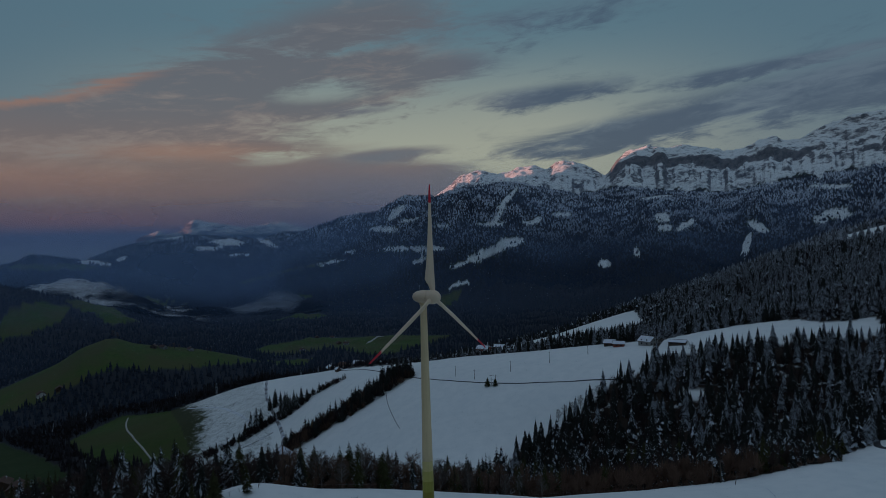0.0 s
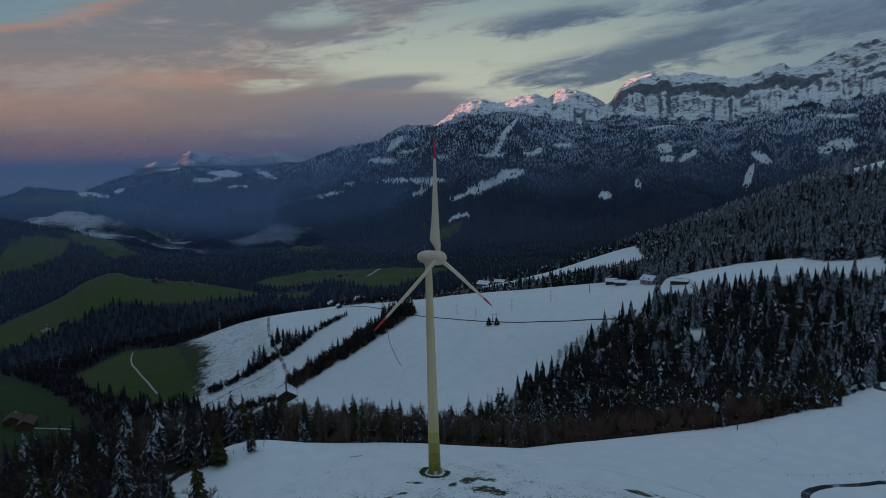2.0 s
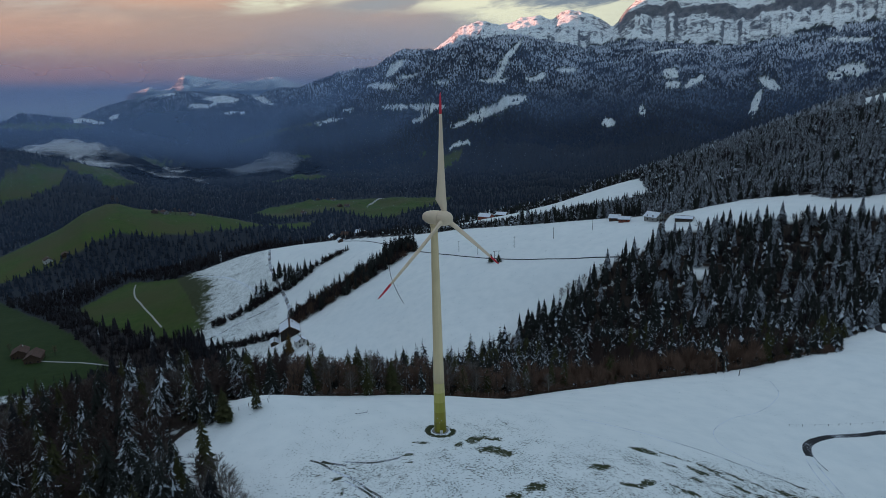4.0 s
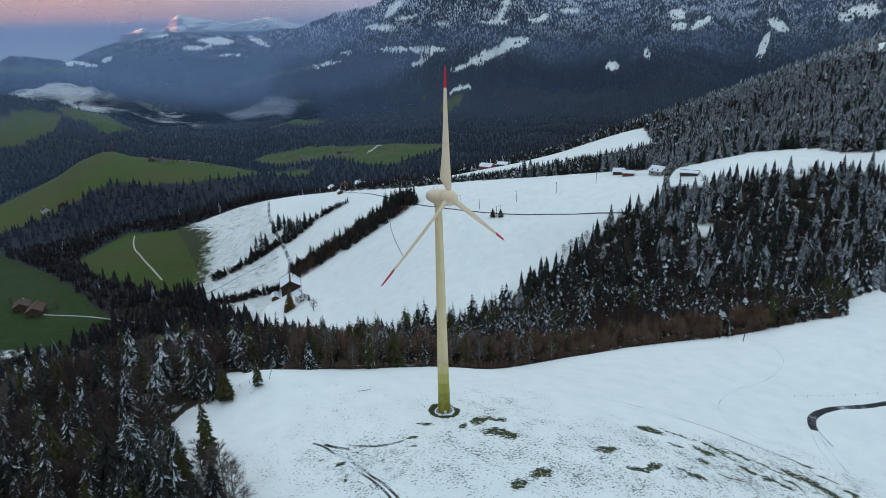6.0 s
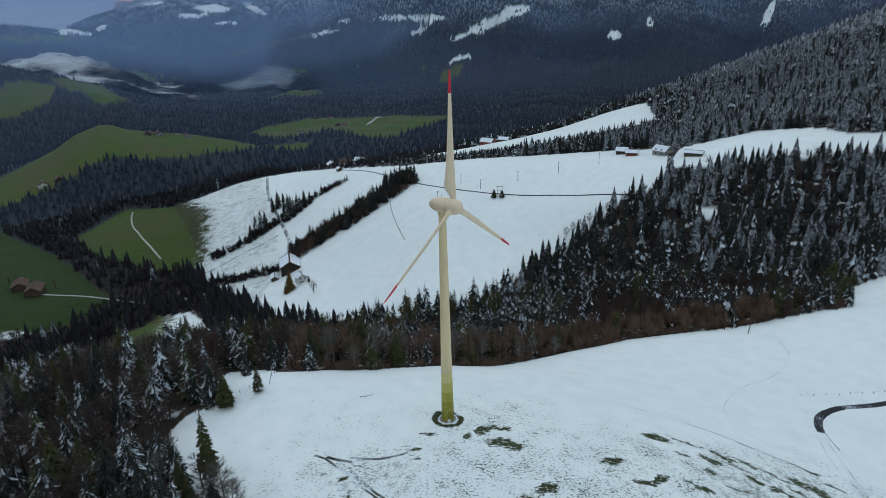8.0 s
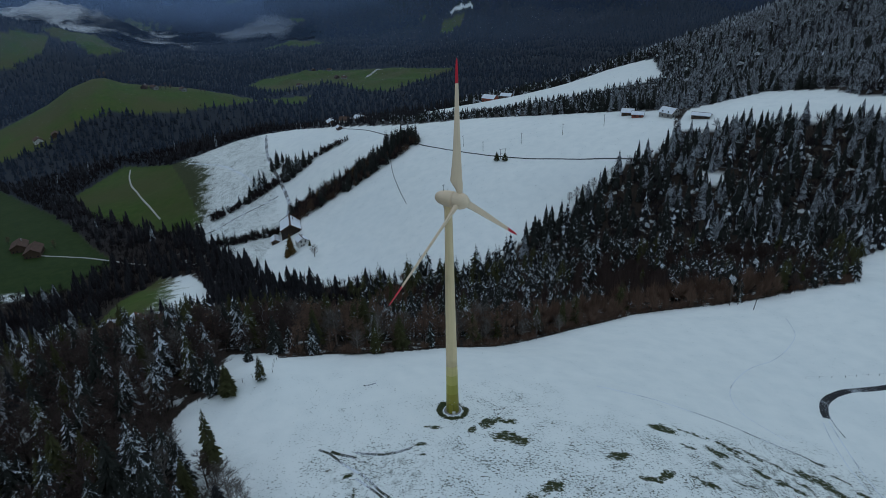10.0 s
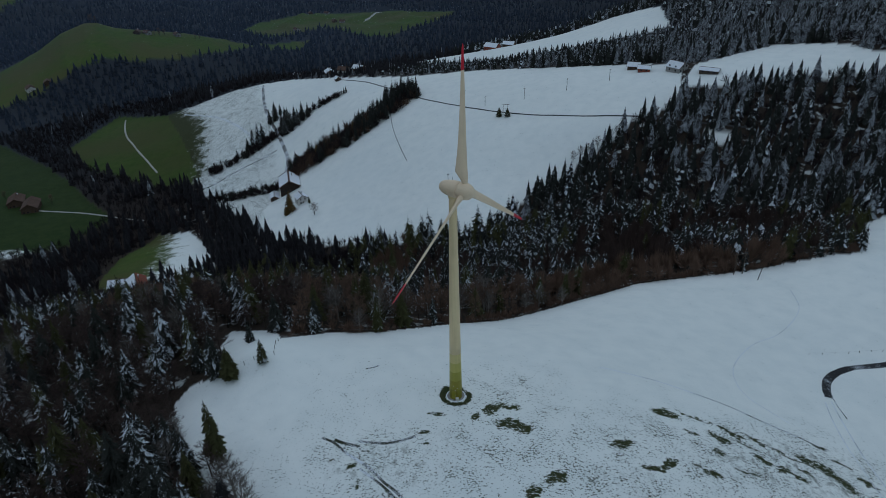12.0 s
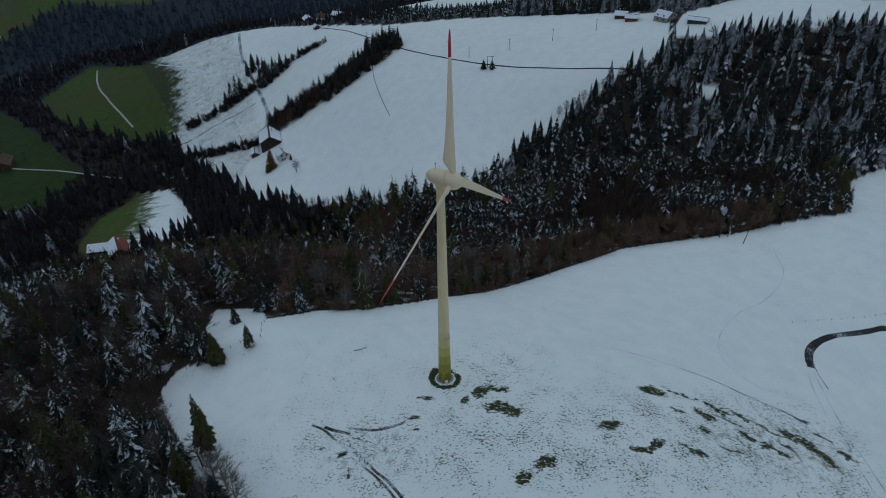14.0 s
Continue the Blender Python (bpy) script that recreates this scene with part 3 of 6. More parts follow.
    # steep bare rock between the snow
    rz = n.math("ADD", n.normal_z(), n.math("MULTIPLY", n.math("SUBTRACT", n.noise(n.vec("MULTIPLY", p, (1, 1, 2.5)), 0.024, 8, 0.75), 0.5), 1.05))
    rock = n.mix(n.ramp(n.noise(p, 0.03, 6, 0.6), 0.3, 0.7), (0.105, 0.115, 0.135), (0.215, 0.215, 0.225))
    steep = n.math("MULTIPLY", bare, n.ramp(rz, 0.90, 0.68))
    colour = n.mix(steep, colour, rock)
    relief = n.math("ADD", n.math("MULTIPLY", fine, 0.5), n.math("MULTIPLY", mid, 2.0))
    n.surface(colour, 0.85, 0, n.bump(relief, 0.5, 0.25), 0.2)
    return m


def spruce_material(name, green, snow_amount):
    m, n = material(name)
    p = n.position()
    patchy, fleck = n.noise(p, 0.30, 3, 0.5), n.noise(p, 6.5, 4, 0.7)
    tone = n.mix(n.island(), green, tuple(c * 1.9 for c in green))
    load = n.math("ADD", n.math("MULTIPLY", n.island(), 0.50), n.math("ADD", n.math("MULTIPLY", patchy, 0.26), n.math("MULTIPLY", fleck, 0.80)))
    load = n.math("ADD", load, n.math("MULTIPLY", n.math("SUBTRACT", n.object_random(), 0.5), 0.22))
    lying = n.math("MULTIPLY", n.ramp(load, 0.985 - snow_amount, 1.035 - snow_amount), n.ramp(n.normal_z(), 0.0, 0.35))
    n.surface(n.mix(lying, tone, (0.74, 0.78, 0.83)), 0.9, 0, None, 0.1)
    return m


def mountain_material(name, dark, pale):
    """Mountain spruce: tone that drifts over the slopes, blue haze put into it, and rime that thickens with height."""
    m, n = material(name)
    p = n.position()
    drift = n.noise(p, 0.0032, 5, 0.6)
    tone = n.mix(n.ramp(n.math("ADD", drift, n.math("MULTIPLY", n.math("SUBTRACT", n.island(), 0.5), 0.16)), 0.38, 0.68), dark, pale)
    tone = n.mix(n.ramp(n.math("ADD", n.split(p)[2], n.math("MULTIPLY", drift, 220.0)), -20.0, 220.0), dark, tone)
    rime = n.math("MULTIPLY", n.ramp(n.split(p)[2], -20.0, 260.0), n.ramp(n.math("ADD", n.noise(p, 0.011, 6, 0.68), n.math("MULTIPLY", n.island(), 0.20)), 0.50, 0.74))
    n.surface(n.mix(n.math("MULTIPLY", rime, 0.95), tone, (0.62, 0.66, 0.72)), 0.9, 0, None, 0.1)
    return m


def frost_material(name, green, amount):
    """Needles with rime all through them, fine enough to grey the whole tree."""
    m, n = material(name)
    f = n.noise(n.position(), 2.4, 5, 0.7)
    rime = n.math("MULTIPLY", n.ramp(n.math("ADD", f, n.math("MULTIPLY", n.island(), 0.18)), 0.50, 0.72), amount)
    rime = n.math("MULTIPLY", rime, n.ramp(n.normal_z(), -0.1, 0.5))
    n.surface(n.mix(rime, n.mix(n.island(), green, tuple(c * 1.8 for c in green)), (0.66, 0.70, 0.76)), 0.9, 0, None, 0.1)
    return m


def rut_material(name, earth, lo, hi):
    """A rut half full of snow: earth where it has melted, broken by drifts."""
    m, n = material(name)
    p = n.position()
    f = n.math("ADD", n.math("MULTIPLY", n.noise(p, 3.4, 7, 0.72), 0.8), n.math("MULTIPLY", n.noise(p, 0.14, 3, 0.5), 0.5))
    n.surface(n.mix(n.ramp(f, lo, hi), tuple(earth), (0.74, 0.78, 0.83)), 0.9, 0, n.bump(f, 0.4, 0.05), 0.2)
    return m


def plain_material(name, a, b, scale=3.0, rough=0.8, metal=0.0, bump=0.2, stretch=(1, 1, 1)):
    m, n = material(name)
    v = n.vec("MULTIPLY", n.object_place(), stretch)
    f = n.noise(v, scale, 6, 0.6)
    g = n.noise(v, scale * 0.13, 3, 0.5)
    col = n.mix(n.ramp(n.math("ADD", n.math("MULTIPLY", f, 0.65), n.math("MULTIPLY", g, 0.35)), 0.3, 0.7), a, b)
    n.surface(col, rough, metal, n.bump(f, bump, 0.02))
    return m


def twig_material(name, a, b):
    m, n = material(name)
    n.surface(n.mix(n.math("ADD", n.math("MULTIPLY", n.island(), 0.6), n.math("MULTIPLY", n.object_random(), 0.4)), a, b), 0.95, 0, None, 0.1)
    return m


def paint_material(name, colour, streak):
    """Weathered paint on steel or laminate: faint runs and grime."""
    m, n = material(name)
    p = n.object_place()
    runs = n.noise(n.vec("MULTIPLY", p, (3.0, 3.0, 0.12)), 1.0, 5, 0.6)
    grime = n.noise(p, 0.35, 4, 0.6)
    dark = n.math("MULTIPLY", n.ramp(n.math("ADD", n.math("MULTIPLY", runs, 0.6), n.math("MULTIPLY", grime, 0.4)), 0.42, 0.72), streak)
    n.surface(n.mix(dark, colour, tuple(c * 0.55 for c in colour)), 0.42, 0, None, 0.4)
    return m


GROUND = ground_material()
SPRUCE = spruce_material("spruce_needles", (0.019, 0.020, 0.018), -0.05)
SPRUCE_NEAR = spruce_material("near_spruce_needles", (0.020, 0.021, 0.018), 0.015)
SPRUCE_WHITE = spruce_material("frosted_spruce_needles", (0.019, 0.019, 0.020), 0.05)
SPRUCE_BARE = spruce_material("olive_spruce_needles", (0.034, 0.034, 0.014), -0.06)
# blue haze put into the colour of the valley spruces
HAZED_VALLEY_NEEDLES = spruce_material("hazed_valley_needles", (0.019, 0.024, 0.034), -0.40)
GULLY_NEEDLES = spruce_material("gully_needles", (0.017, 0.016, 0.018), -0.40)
# bluish tones: distance haze painted into the mountain needles
HAZED_FAR_NEEDLES = mountain_material("hazed_far_needles", (0.022, 0.030, 0.050), (0.088, 0.108, 0.145))
FROST_NEEDLES = frost_material("frosted_ridge_needles", (0.023, 0.023, 0.024), 0.60)
BARK = plain_material("bark", (0.030, 0.022, 0.017), (0.075, 0.058, 0.045), 2.0, 0.95, 0, 0.5, (3, 3, 0.5))
BIRCH = plain_material("pale_bark", (0.16, 0.145, 0.13), (0.34, 0.31, 0.28), 1.2, 0.9, 0, 0.4, (1, 1, 3))
TWIG = twig_material("brown_twigs", (0.072, 0.046, 0.035), (0.195, 0.122, 0.088))
TWIG_DARK = twig_material("dark_brown_twigs", (0.019, 0.015, 0.017), (0.048, 0.036, 0.036))
# near black: the self-shading of dense twigs is put into the colour
TWIG_SHADED = twig_material("shaded_brown_twigs", (0.012, 0.010, 0.012), (0.030, 0.023, 0.025))
TWIG_MAUVE = twig_material("mauve_brown_twigs", (0.036, 0.025, 0.024), (0.098, 0.068, 0.058))
TWIG_GREY = twig_material("grey_twigs", (0.085, 0.072, 0.062), (0.17, 0.15, 0.135))
LARCH = twig_material("larch_twigs", (0.07, 0.045, 0.018), (0.15, 0.095, 0.035))
CREAM = paint_material("cream_tower_paint", (0.82, 0.645, 0.37), 0.30)
BLADE_WHITE = paint_material("blade_laminate", (0.86, 0.675, 0.47), 0.25)
RED = paint_material("red_tip_paint", (0.62, 0.015, 0.035), 0.2)
GREENS = [paint_material("tower_green", c, 0.4) for c in ((0.68, 0.57, 0.24), (0.52, 0.46, 0.12), (0.38, 0.345, 0.055), (0.29, 0.255, 0.028), (0.215, 0.19, 0.016))]
CONCRETE = plain_material("concrete", (0.20, 0.19, 0.18), (0.36, 0.35, 0.33), 4.0, 0.9)
STEEL = plain_material("galvanised_steel", (0.22, 0.23, 0.24), (0.36, 0.37, 0.38), 6.0, 0.45, 0.7)
TIMBER = plain_material("weathered_timber", (0.045, 0.035, 0.028), (0.13, 0.10, 0.08), 3.0, 0.9, 0, 0.4, (6, 6, 1))
BROWN_WALL = plain_material("brown_boarding", (0.055, 0.033, 0.022), (0.12, 0.075, 0.05), 2.0, 0.85, 0, 0.4, (8, 8, 1))
DARK_WALL = plain_material("dark_stained_boarding", (0.018, 0.012, 0.010), (0.045, 0.030, 0.022), 2.0, 0.85, 0, 0.4, (8, 8, 1))
WHITE_WALL = plain_material("white_render", (0.55, 0.53, 0.50), (0.70, 0.68, 0.65), 1.2, 0.9)
STONE_WALL = plain_material("grey_render", (0.24, 0.23, 0.22), (0.36, 0.34, 0.32), 1.5, 0.9)
SNOW_ROOF = plain_material("snow_on_roof", (0.70, 0.74, 0.80), (0.82, 0.85, 0.88), 0.8, 0.9)
RED_TILE = plain_material("red_tile", (0.16, 0.045, 0.03), (0.28, 0.085, 0.055), 3.0, 0.85)
BROWN_TILE = plain_material("brown_tile", (0.06, 0.036, 0.028), (0.13, 0.075, 0.055), 3.0, 0.85)
WINDOW = plain_material("window_glass", (0.015, 0.018, 0.022), (0.03, 0.033, 0.04), 2.0, 0.12, 0, 0.0)
ASPHALT = plain_material("wet_asphalt", (0.028, 0.028, 0.030), (0.075, 0.075, 0.080), 0.6, 0.6)
MUD = plain_material("muddy_track", (0.050, 0.045, 0.036), (0.22, 0.21, 0.20), 0.5, 0.9)
RUT = rut_material("broken_rut", (0.032, 0.034, 0.018), 0.63, 0.72)
TRACK = rut_material("snowy_farm_track", (0.075, 0.068, 0.055), 0.58, 0.74)
FAINT_RUT = rut_material("faint_rut", (0.10, 0.10, 0.09), 0.48, 0.64)
WET_LANE = rut_material("wet_lane", (0.030, 0.030, 0.032), 0.70, 0.80)
GRAVEL = plain_material("pale_gravel", (0.30, 0.29, 0.27), (0.48, 0.46, 0.43), 1.0, 0.95)


# ---- mesh helpers ----
def mesh_from(name, verts, faces, mat, smooth_shade=False):
    me = bpy.data.meshes.new(name)
    me.from_pydata([tuple(v) for v in verts], [], [tuple(f) for f in faces])
    me.materials.append(mat)
    if smooth_shade:
        me.polygons.foreach_set("use_smooth", [True] * len(me.polygons))
    me.update()
    return me


def tri_mesh(name, verts, tris, mat):
    """A mesh straight from arrays of places and triangles."""
    me = bpy.data.meshes.new(name)
    me.vertices.add(len(verts))
    me.vertices.foreach_set("co", np.asarray(verts, np.float32).ravel())
    me.loops.add(3 * len(tris))
    me.loops.foreach_set("vertex_index", np.asarray(tris, np.int32).ravel())
    me.polygons.add(len(tris))
    me.polygons.foreach_set("loop_start", np.arange(0, 3 * len(tris), 3, dtype=np.int32))
    me.materials.append(mat)
    me.update(calc_edges=True)
    return me


def part(name, bm, mat, parent, label="", m=None):
    me = bpy.data.meshes.new(name)
    bm.to_mesh(me)
    bm.free()
    me.materials.append(mat)
    ob = new(name, me)
    ob.parent = parent
    if m is not None:
        ob.matrix_basis = m
    return tagged(ob, label)


def smooth_faces(bm):
    for f in bm.faces:
        f.smooth = True
    return bm


def box_bm(cx, cy, cz, sx, sy, sz, bevel=0.0):
    bm = bmesh.new()
    bmesh.ops.create_cube(bm, size=1, matrix=Matrix.Translation((cx, cy, cz)) @ Matrix.Diagonal((sx, sy, sz, 1)))
    if bevel:
        bmesh.ops.bevel(bm, geom=bm.edges[:], offset=bevel, segments=1, affect="EDGES")
    return bm


def lathe_bm(profile, steps=32, cap=True):
    """Turn (radius, height) pairs round z."""
    bm = bmesh.new()
    rings = []
    for r, z in profile:
        rings.append([bm.verts.new((r * math.cos(2 * math.pi * k / steps), r * math.sin(2 * math.pi * k / steps), z)) for k in range(steps)])
    for a, b in zip(rings, rings[1:]):
        for k in range(steps):
            bm.faces.new((a[k], a[(k + 1) % steps], b[(k + 1) % steps], b[k]))
    if cap:
        bm.faces.new(rings[0][::-1])
        bm.faces.new(rings[-1])
    return bm


def loft_bm(rings):
    bm = bmesh.new()
    made = [[bm.verts.new(p) for p in ring] for ring in rings]
    for a, b in zip(made, made[1:]):
        for k in range(len(a)):
            bm.faces.new((a[k], a[(k + 1) % len(a)], b[(k + 1) % len(b)], b[k]))
    bm.faces.new(made[0][::-1])
    bm.faces.new(made[-1])
    return bm


def thing(name, x, y, z, label, category, group="", turn=0.0):
    ob = new(name)
    ob.matrix_basis = pose(x, y, z, 0, 0, turn)
    return tagged(ob, label, category, group)


def floor_z(x, y):
    return float(lay(x, y))


# ---- ground ----
def build_ground():
    az = np.concatenate([np.arange(-180, -38, 4.0), np.arange(-38, 38.01, 0.14), np.arange(42, 179, 4.0)])
    r = [2.0]
    while r[-1] < 4880:
        q = r[-1]
        r.append(q * 1.25 if q < 60 else q * 1.02 if q < 95 else q * 1.006 if q < 260 else q * 1.012 if q < 1900 else q * 1.008 if q < 3600 else q + 14)
    r = np.array(r)
    rr, aa = np.meshgrid(r, np.radians(az), indexing="ij")
    x, y = EYE_X + rr * np.sin(aa), EYE_Y + rr * np.cos(aa)
    z = lay(x, y)
    rows, cols = x.shape
    verts = np.stack([x, y, z], -1).reshape(-1, 3)
    i = np.arange(rows - 1)[:, None] * cols + np.arange(cols)[None]
    j = np.arange(rows - 1)[:, None] * cols + (np.arange(cols)[None] + 1) % cols
    a, b, c, d = i, j, j + cols, i + cols
    tris = np.concatenate([np.stack([a, c, b], -1).reshape(-1, 3), np.stack([a, d, c], -1).reshape(-1, 3)])
    fan = np.stack([np.zeros(cols - 2, int), np.arange(1, cols - 1), np.arange(2, cols)], -1)[:, ::-1]
    me = tri_mesh("ground", verts, np.concatenate([tris, fan]), GROUND)
    me.polygons.foreach_set("use_smooth", [True] * len(me.polygons))
    snow, wood, thin, bare = ground_cover(x, y, z)
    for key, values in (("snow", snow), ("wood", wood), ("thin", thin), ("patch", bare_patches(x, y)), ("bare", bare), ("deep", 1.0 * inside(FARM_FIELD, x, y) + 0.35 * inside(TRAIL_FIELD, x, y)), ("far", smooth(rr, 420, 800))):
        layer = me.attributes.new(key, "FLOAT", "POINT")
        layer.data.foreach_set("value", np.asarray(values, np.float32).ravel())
    tagged(new("ground", me), "snow-covered hills, green valley meadows and rocky snowy mountains", "ground", kind="structure")


build_ground()


def ribbon(name, points, width, mat, label, lift=0.12, kind="structure", category="track"):
    """A strip laid over the ground along a line of plan points."""
    pts = [Vector((*p, 0)) for p in points]
    line = []
    for k in range(len(pts) - 1):
        p0, p1, p2, p3 = pts[max(k - 1, 0)], pts[k], pts[k + 1], pts[min(k + 2, len(pts) - 1)]
        count = max(3, int((p2 - p1).length / 1.5))
        for q in range(count):
            line.append(cubic(p0, p1, p2, p3, q / count))
    line.append(pts[-1])
    verts, faces = [], []
    for k, p in enumerate(line):
        d = (line[min(k + 1, len(line) - 1)] - line[max(k - 1, 0)]).normalized()
        side = Vector((-d.y, d.x, 0))
        w = width * (0.44 + 0.12 * random.random())
        for s in (-1, -0.4, 0.4, 1):
            q = p + side * (s * w)
            verts.append((q.x, q.y, floor_z(q.x, q.y) + (lift if abs(s) < 0.9 else -0.05)))
    for k in range(len(line) - 1):
        for s in range(3):
            a = 4 * k + s
            faces.append((a + 1, a, a + 4, a + 5))
    return tagged(new(name, mesh_from(name, verts, faces, mat, True)), label, category, kind=kind)


# ---- wind turbine ----
HUB_Z, ROTOR_TURN, BLADE, ROTOR_ANGLE = 46.3, 56.0, 24.3, 4.0


def tower_radius(z):
    return 1.32 - 0.62 * min(z / 45.0, 1.0) ** 0.85


def blade_bm(start, end, steps):
    """A stretch of the blade along z: round root, broad shoulder, narrow twisted tip."""
    rings = []
    for k in range(steps + 1):
        s = start + (end - start) * k / steps
        u = s / BLADE
        chord = float(np.interp(u, [0.03, 0.07, 0.15, 0.3, 0.6, 0.9, 0.985, 1.0], [0.95, 1.05, 2.25, 1.75, 1.12, 0.62, 0.40, 0.08]))
        thick = float(np.interp(u, [0.03, 0.07, 0.15, 0.4, 1.0], [0.95, 0.95, 0.62, 0.30, 0.03]))
        twist = radians(float(np.interp(u, [0, 0.15, 0.4, 1.0], [-42, -38, -24, -11])))
        shift = float(np.interp(u, [0.07, 0.15, 1.0], [0.0, 0.26, 0.2])) * chord
        ring = []
        for q in range(16):
            a = 2 * math.pi * q / 16
            cx, cy = math.cos(a) * chord / 2, math.sin(a) * thick / 2 * (1 - 0.55 * max(math.cos(a), 0) * (1 if u > 0.1 else 0))
            cx = -cx - shift
            cy = -cy
            ring.append((cx * math.cos(twist) - cy * math.sin(twist), cx * math.sin(twist) + cy * math.cos(twist), s))
        rings.append(ring)
    return smooth_faces(loft_bm(rings))


def build_turbine():
    t = thing("wind_turbine", 0, 0, floor_z(0, 0), "cream wind turbine with red blade tips and green-banded foot", "wind turbine")
    z0 = floor_z(0, 0)
    top = HUB_Z - 1.15 - z0
    bands = [0.0, 2.5, 4.8, 7.0, 9.2, 11.3]
    tower = part("tower", smooth_faces(lathe_bm([(tower_radius(z), z) for z in np.linspace(bands[-1], top, 14)], 40)), CREAM, t, "tapered cream steel tower")
    for k, mat in enumerate(GREENS[::-1]):
        part("colour_band", smooth_faces(lathe_bm([(tower_radius(z), z) for z in (bands[k], (bands[k] + bands[k + 1]) / 2, bands[k + 1])], 40, False)), mat, tower, "green painted band")
    for z in (17.5, 26.0, 35.0):
        r = tower_radius(z)
        part("flange", smooth_faces(lathe_bm([(r, z - 0.05), (r + 0.012, z - 0.04), (r + 0.012, z + 0.04), (r, z + 0.05)], 40, False)), CREAM, tower)
    part("foundation", lathe_bm([(1.98, -0.9), (1.98, 0.12), (1.9, 0.18), (1.3, 0.2)], 48), CONCRETE, t, "round concrete foundation with snow on it")
    part("snow_rim", smooth_faces(lathe_bm([(1.76, 0.17), (1.83, 0.23), (1.94, 0.23), (2.02, 0.05)], 48, False)), SNOW_ROOF, t, "rim of snow on the foundation")
    part("cabinet", box_bm(0.25, -1.62, 0.55, 0.62, 0.45, 0.78, 0.03), WHITE_WALL, t, "small white cabinet")
    door = part("door", box_bm(-0.35, -1.28, 1.45, 0.8, 0.12, 1.9, 0.03), GREENS[3], t, "green steel door")
    part("handle", box_bm(-0.08, -1.36, 1.4, 0.05, 0.05, 0.18), STEEL, door)
    for k, (a, z) in enumerate(((-0.5, 3.6), (0.35, 3.1), (-0.1, 2.6))):
        r = tower_radius(z)
        part("lamp", box_bm(a, -math.sqrt(r * r - a * a) - 0.04, z, 0.14, 0.12, 0.14, 0.02), WHITE_WALL, tower, "small pale wall lamp")
    # nacelle and rotor lie along the axis, which points at -y before the turn
    head = pose(0, 0, HUB_Z - z0, 0, 0, ROTOR_TURN)
    lay_down = head @ pose(0, 0, 0, 90, 0, 0)
    body = [(0.05, -2.7), (0.4, -2.62), (0.8, -2.3), (1.12, -1.75), (1.34, -0.95), (1.46, 0.0), (1.48, 0.9), (1.42, 1.45)]
    nac = part("nacelle", smooth_faces(lathe_bm(body, 36)), BLADE_WHITE, t, "egg-shaped cream nacelle", lay_down)
    part("yaw_collar", smooth_faces(lathe_bm([(0.72, top - 0.7), (0.86, top - 0.45), (0.86, top + 0.25)], 32)), CREAM, t)
    part("mast", lathe_bm([(0.035, 0), (0.03, 1.1)], 8), STEEL, nac, "thin steel sensor mast", pose(0, 1.25, -0.9, -90, 0, 0))
    part("wind_vane", box_bm(0, 0, 1.1, 0.5, 0.05, 0.16), STEEL, nac, "wind vane", pose(0, 1.25, -0.9, -90, 0, 0))
    part("handrail", lathe_bm([(0.03, 0), (0.03, 0.75)], 8), STEEL, nac, "", pose(0.3, 1.25, -0.2, -90, 0, 0))
    nose = [(1.44, 1.5), (1.52, 1.75), (1.54, 2.4), (1.46, 3.0), (1.22, 3.6), (0.82, 4.05), (0.35, 4.28), (0.04, 4.33)]
    hub = part("hub", smooth_faces(lathe_bm(nose, 36)), BLADE_WHITE, t, "rounded cream hub", lay_down)
    for k in range(3):
        m = head @ Matrix.Translation((0, -2.5, 0)) @ pose(0, 0, 0, -3.0, 0, 0) @ pose(0, 0, 0, 0, ROTOR_ANGLE + 120 * k, 0)
        blade = part("blade", blade_bm(0.8, BLADE - 4.1, 26), BLADE_WHITE, t, "cream rotor blade", m)
        part("blade_tip", blade_bm(BLADE - 4.1, BLADE, 8), RED, blade, "red painted blade tip")


build_turbine()

# ---- trees ----
RNG = np.random.RandomState(11)


def frond(v, t, h, length, angle, droop, width, rng, teeth):
    """One branch: a roof-shaped spray that sags outwards, with side sprigs."""
    ca, sa = math.cos(angle), math.sin(angle)
    at = lambda r, s, z: (r * ca - s * sa, r * sa + s * ca, z)
    k = len(v)
    tip = h - droop * length
    mid = h - droop * length * 0.38
    v += [at(0.02 * length, 0, h + 0.35 * length), at(0.55 * length, 0, mid), at(length, 0, tip),
          at(0.62 * length, width, mid - 0.16 * length), at(0.62 * length, -width, mid - 0.16 * length)]
    t += [(k, k + 1, k + 3), (k + 1, k + 2, k + 3), (k, k + 4, k + 1), (k + 1, k + 4, k + 2)]
    if teeth:
        for s in (1, -1):
            k = len(v)
            j = 0.8 + 0.4 * rng.rand()
            v += [at(0.3 * length, 0, h - droop * length * 0.2), at(0.62 * length * j, s * width * 1.5, mid - 0.24 * length), at(0.75 * length, 0, mid - droop * 0.25 * length)]
            t += [(k, k + 2, k + 1) if s > 0 else (k, k + 1, k + 2)]


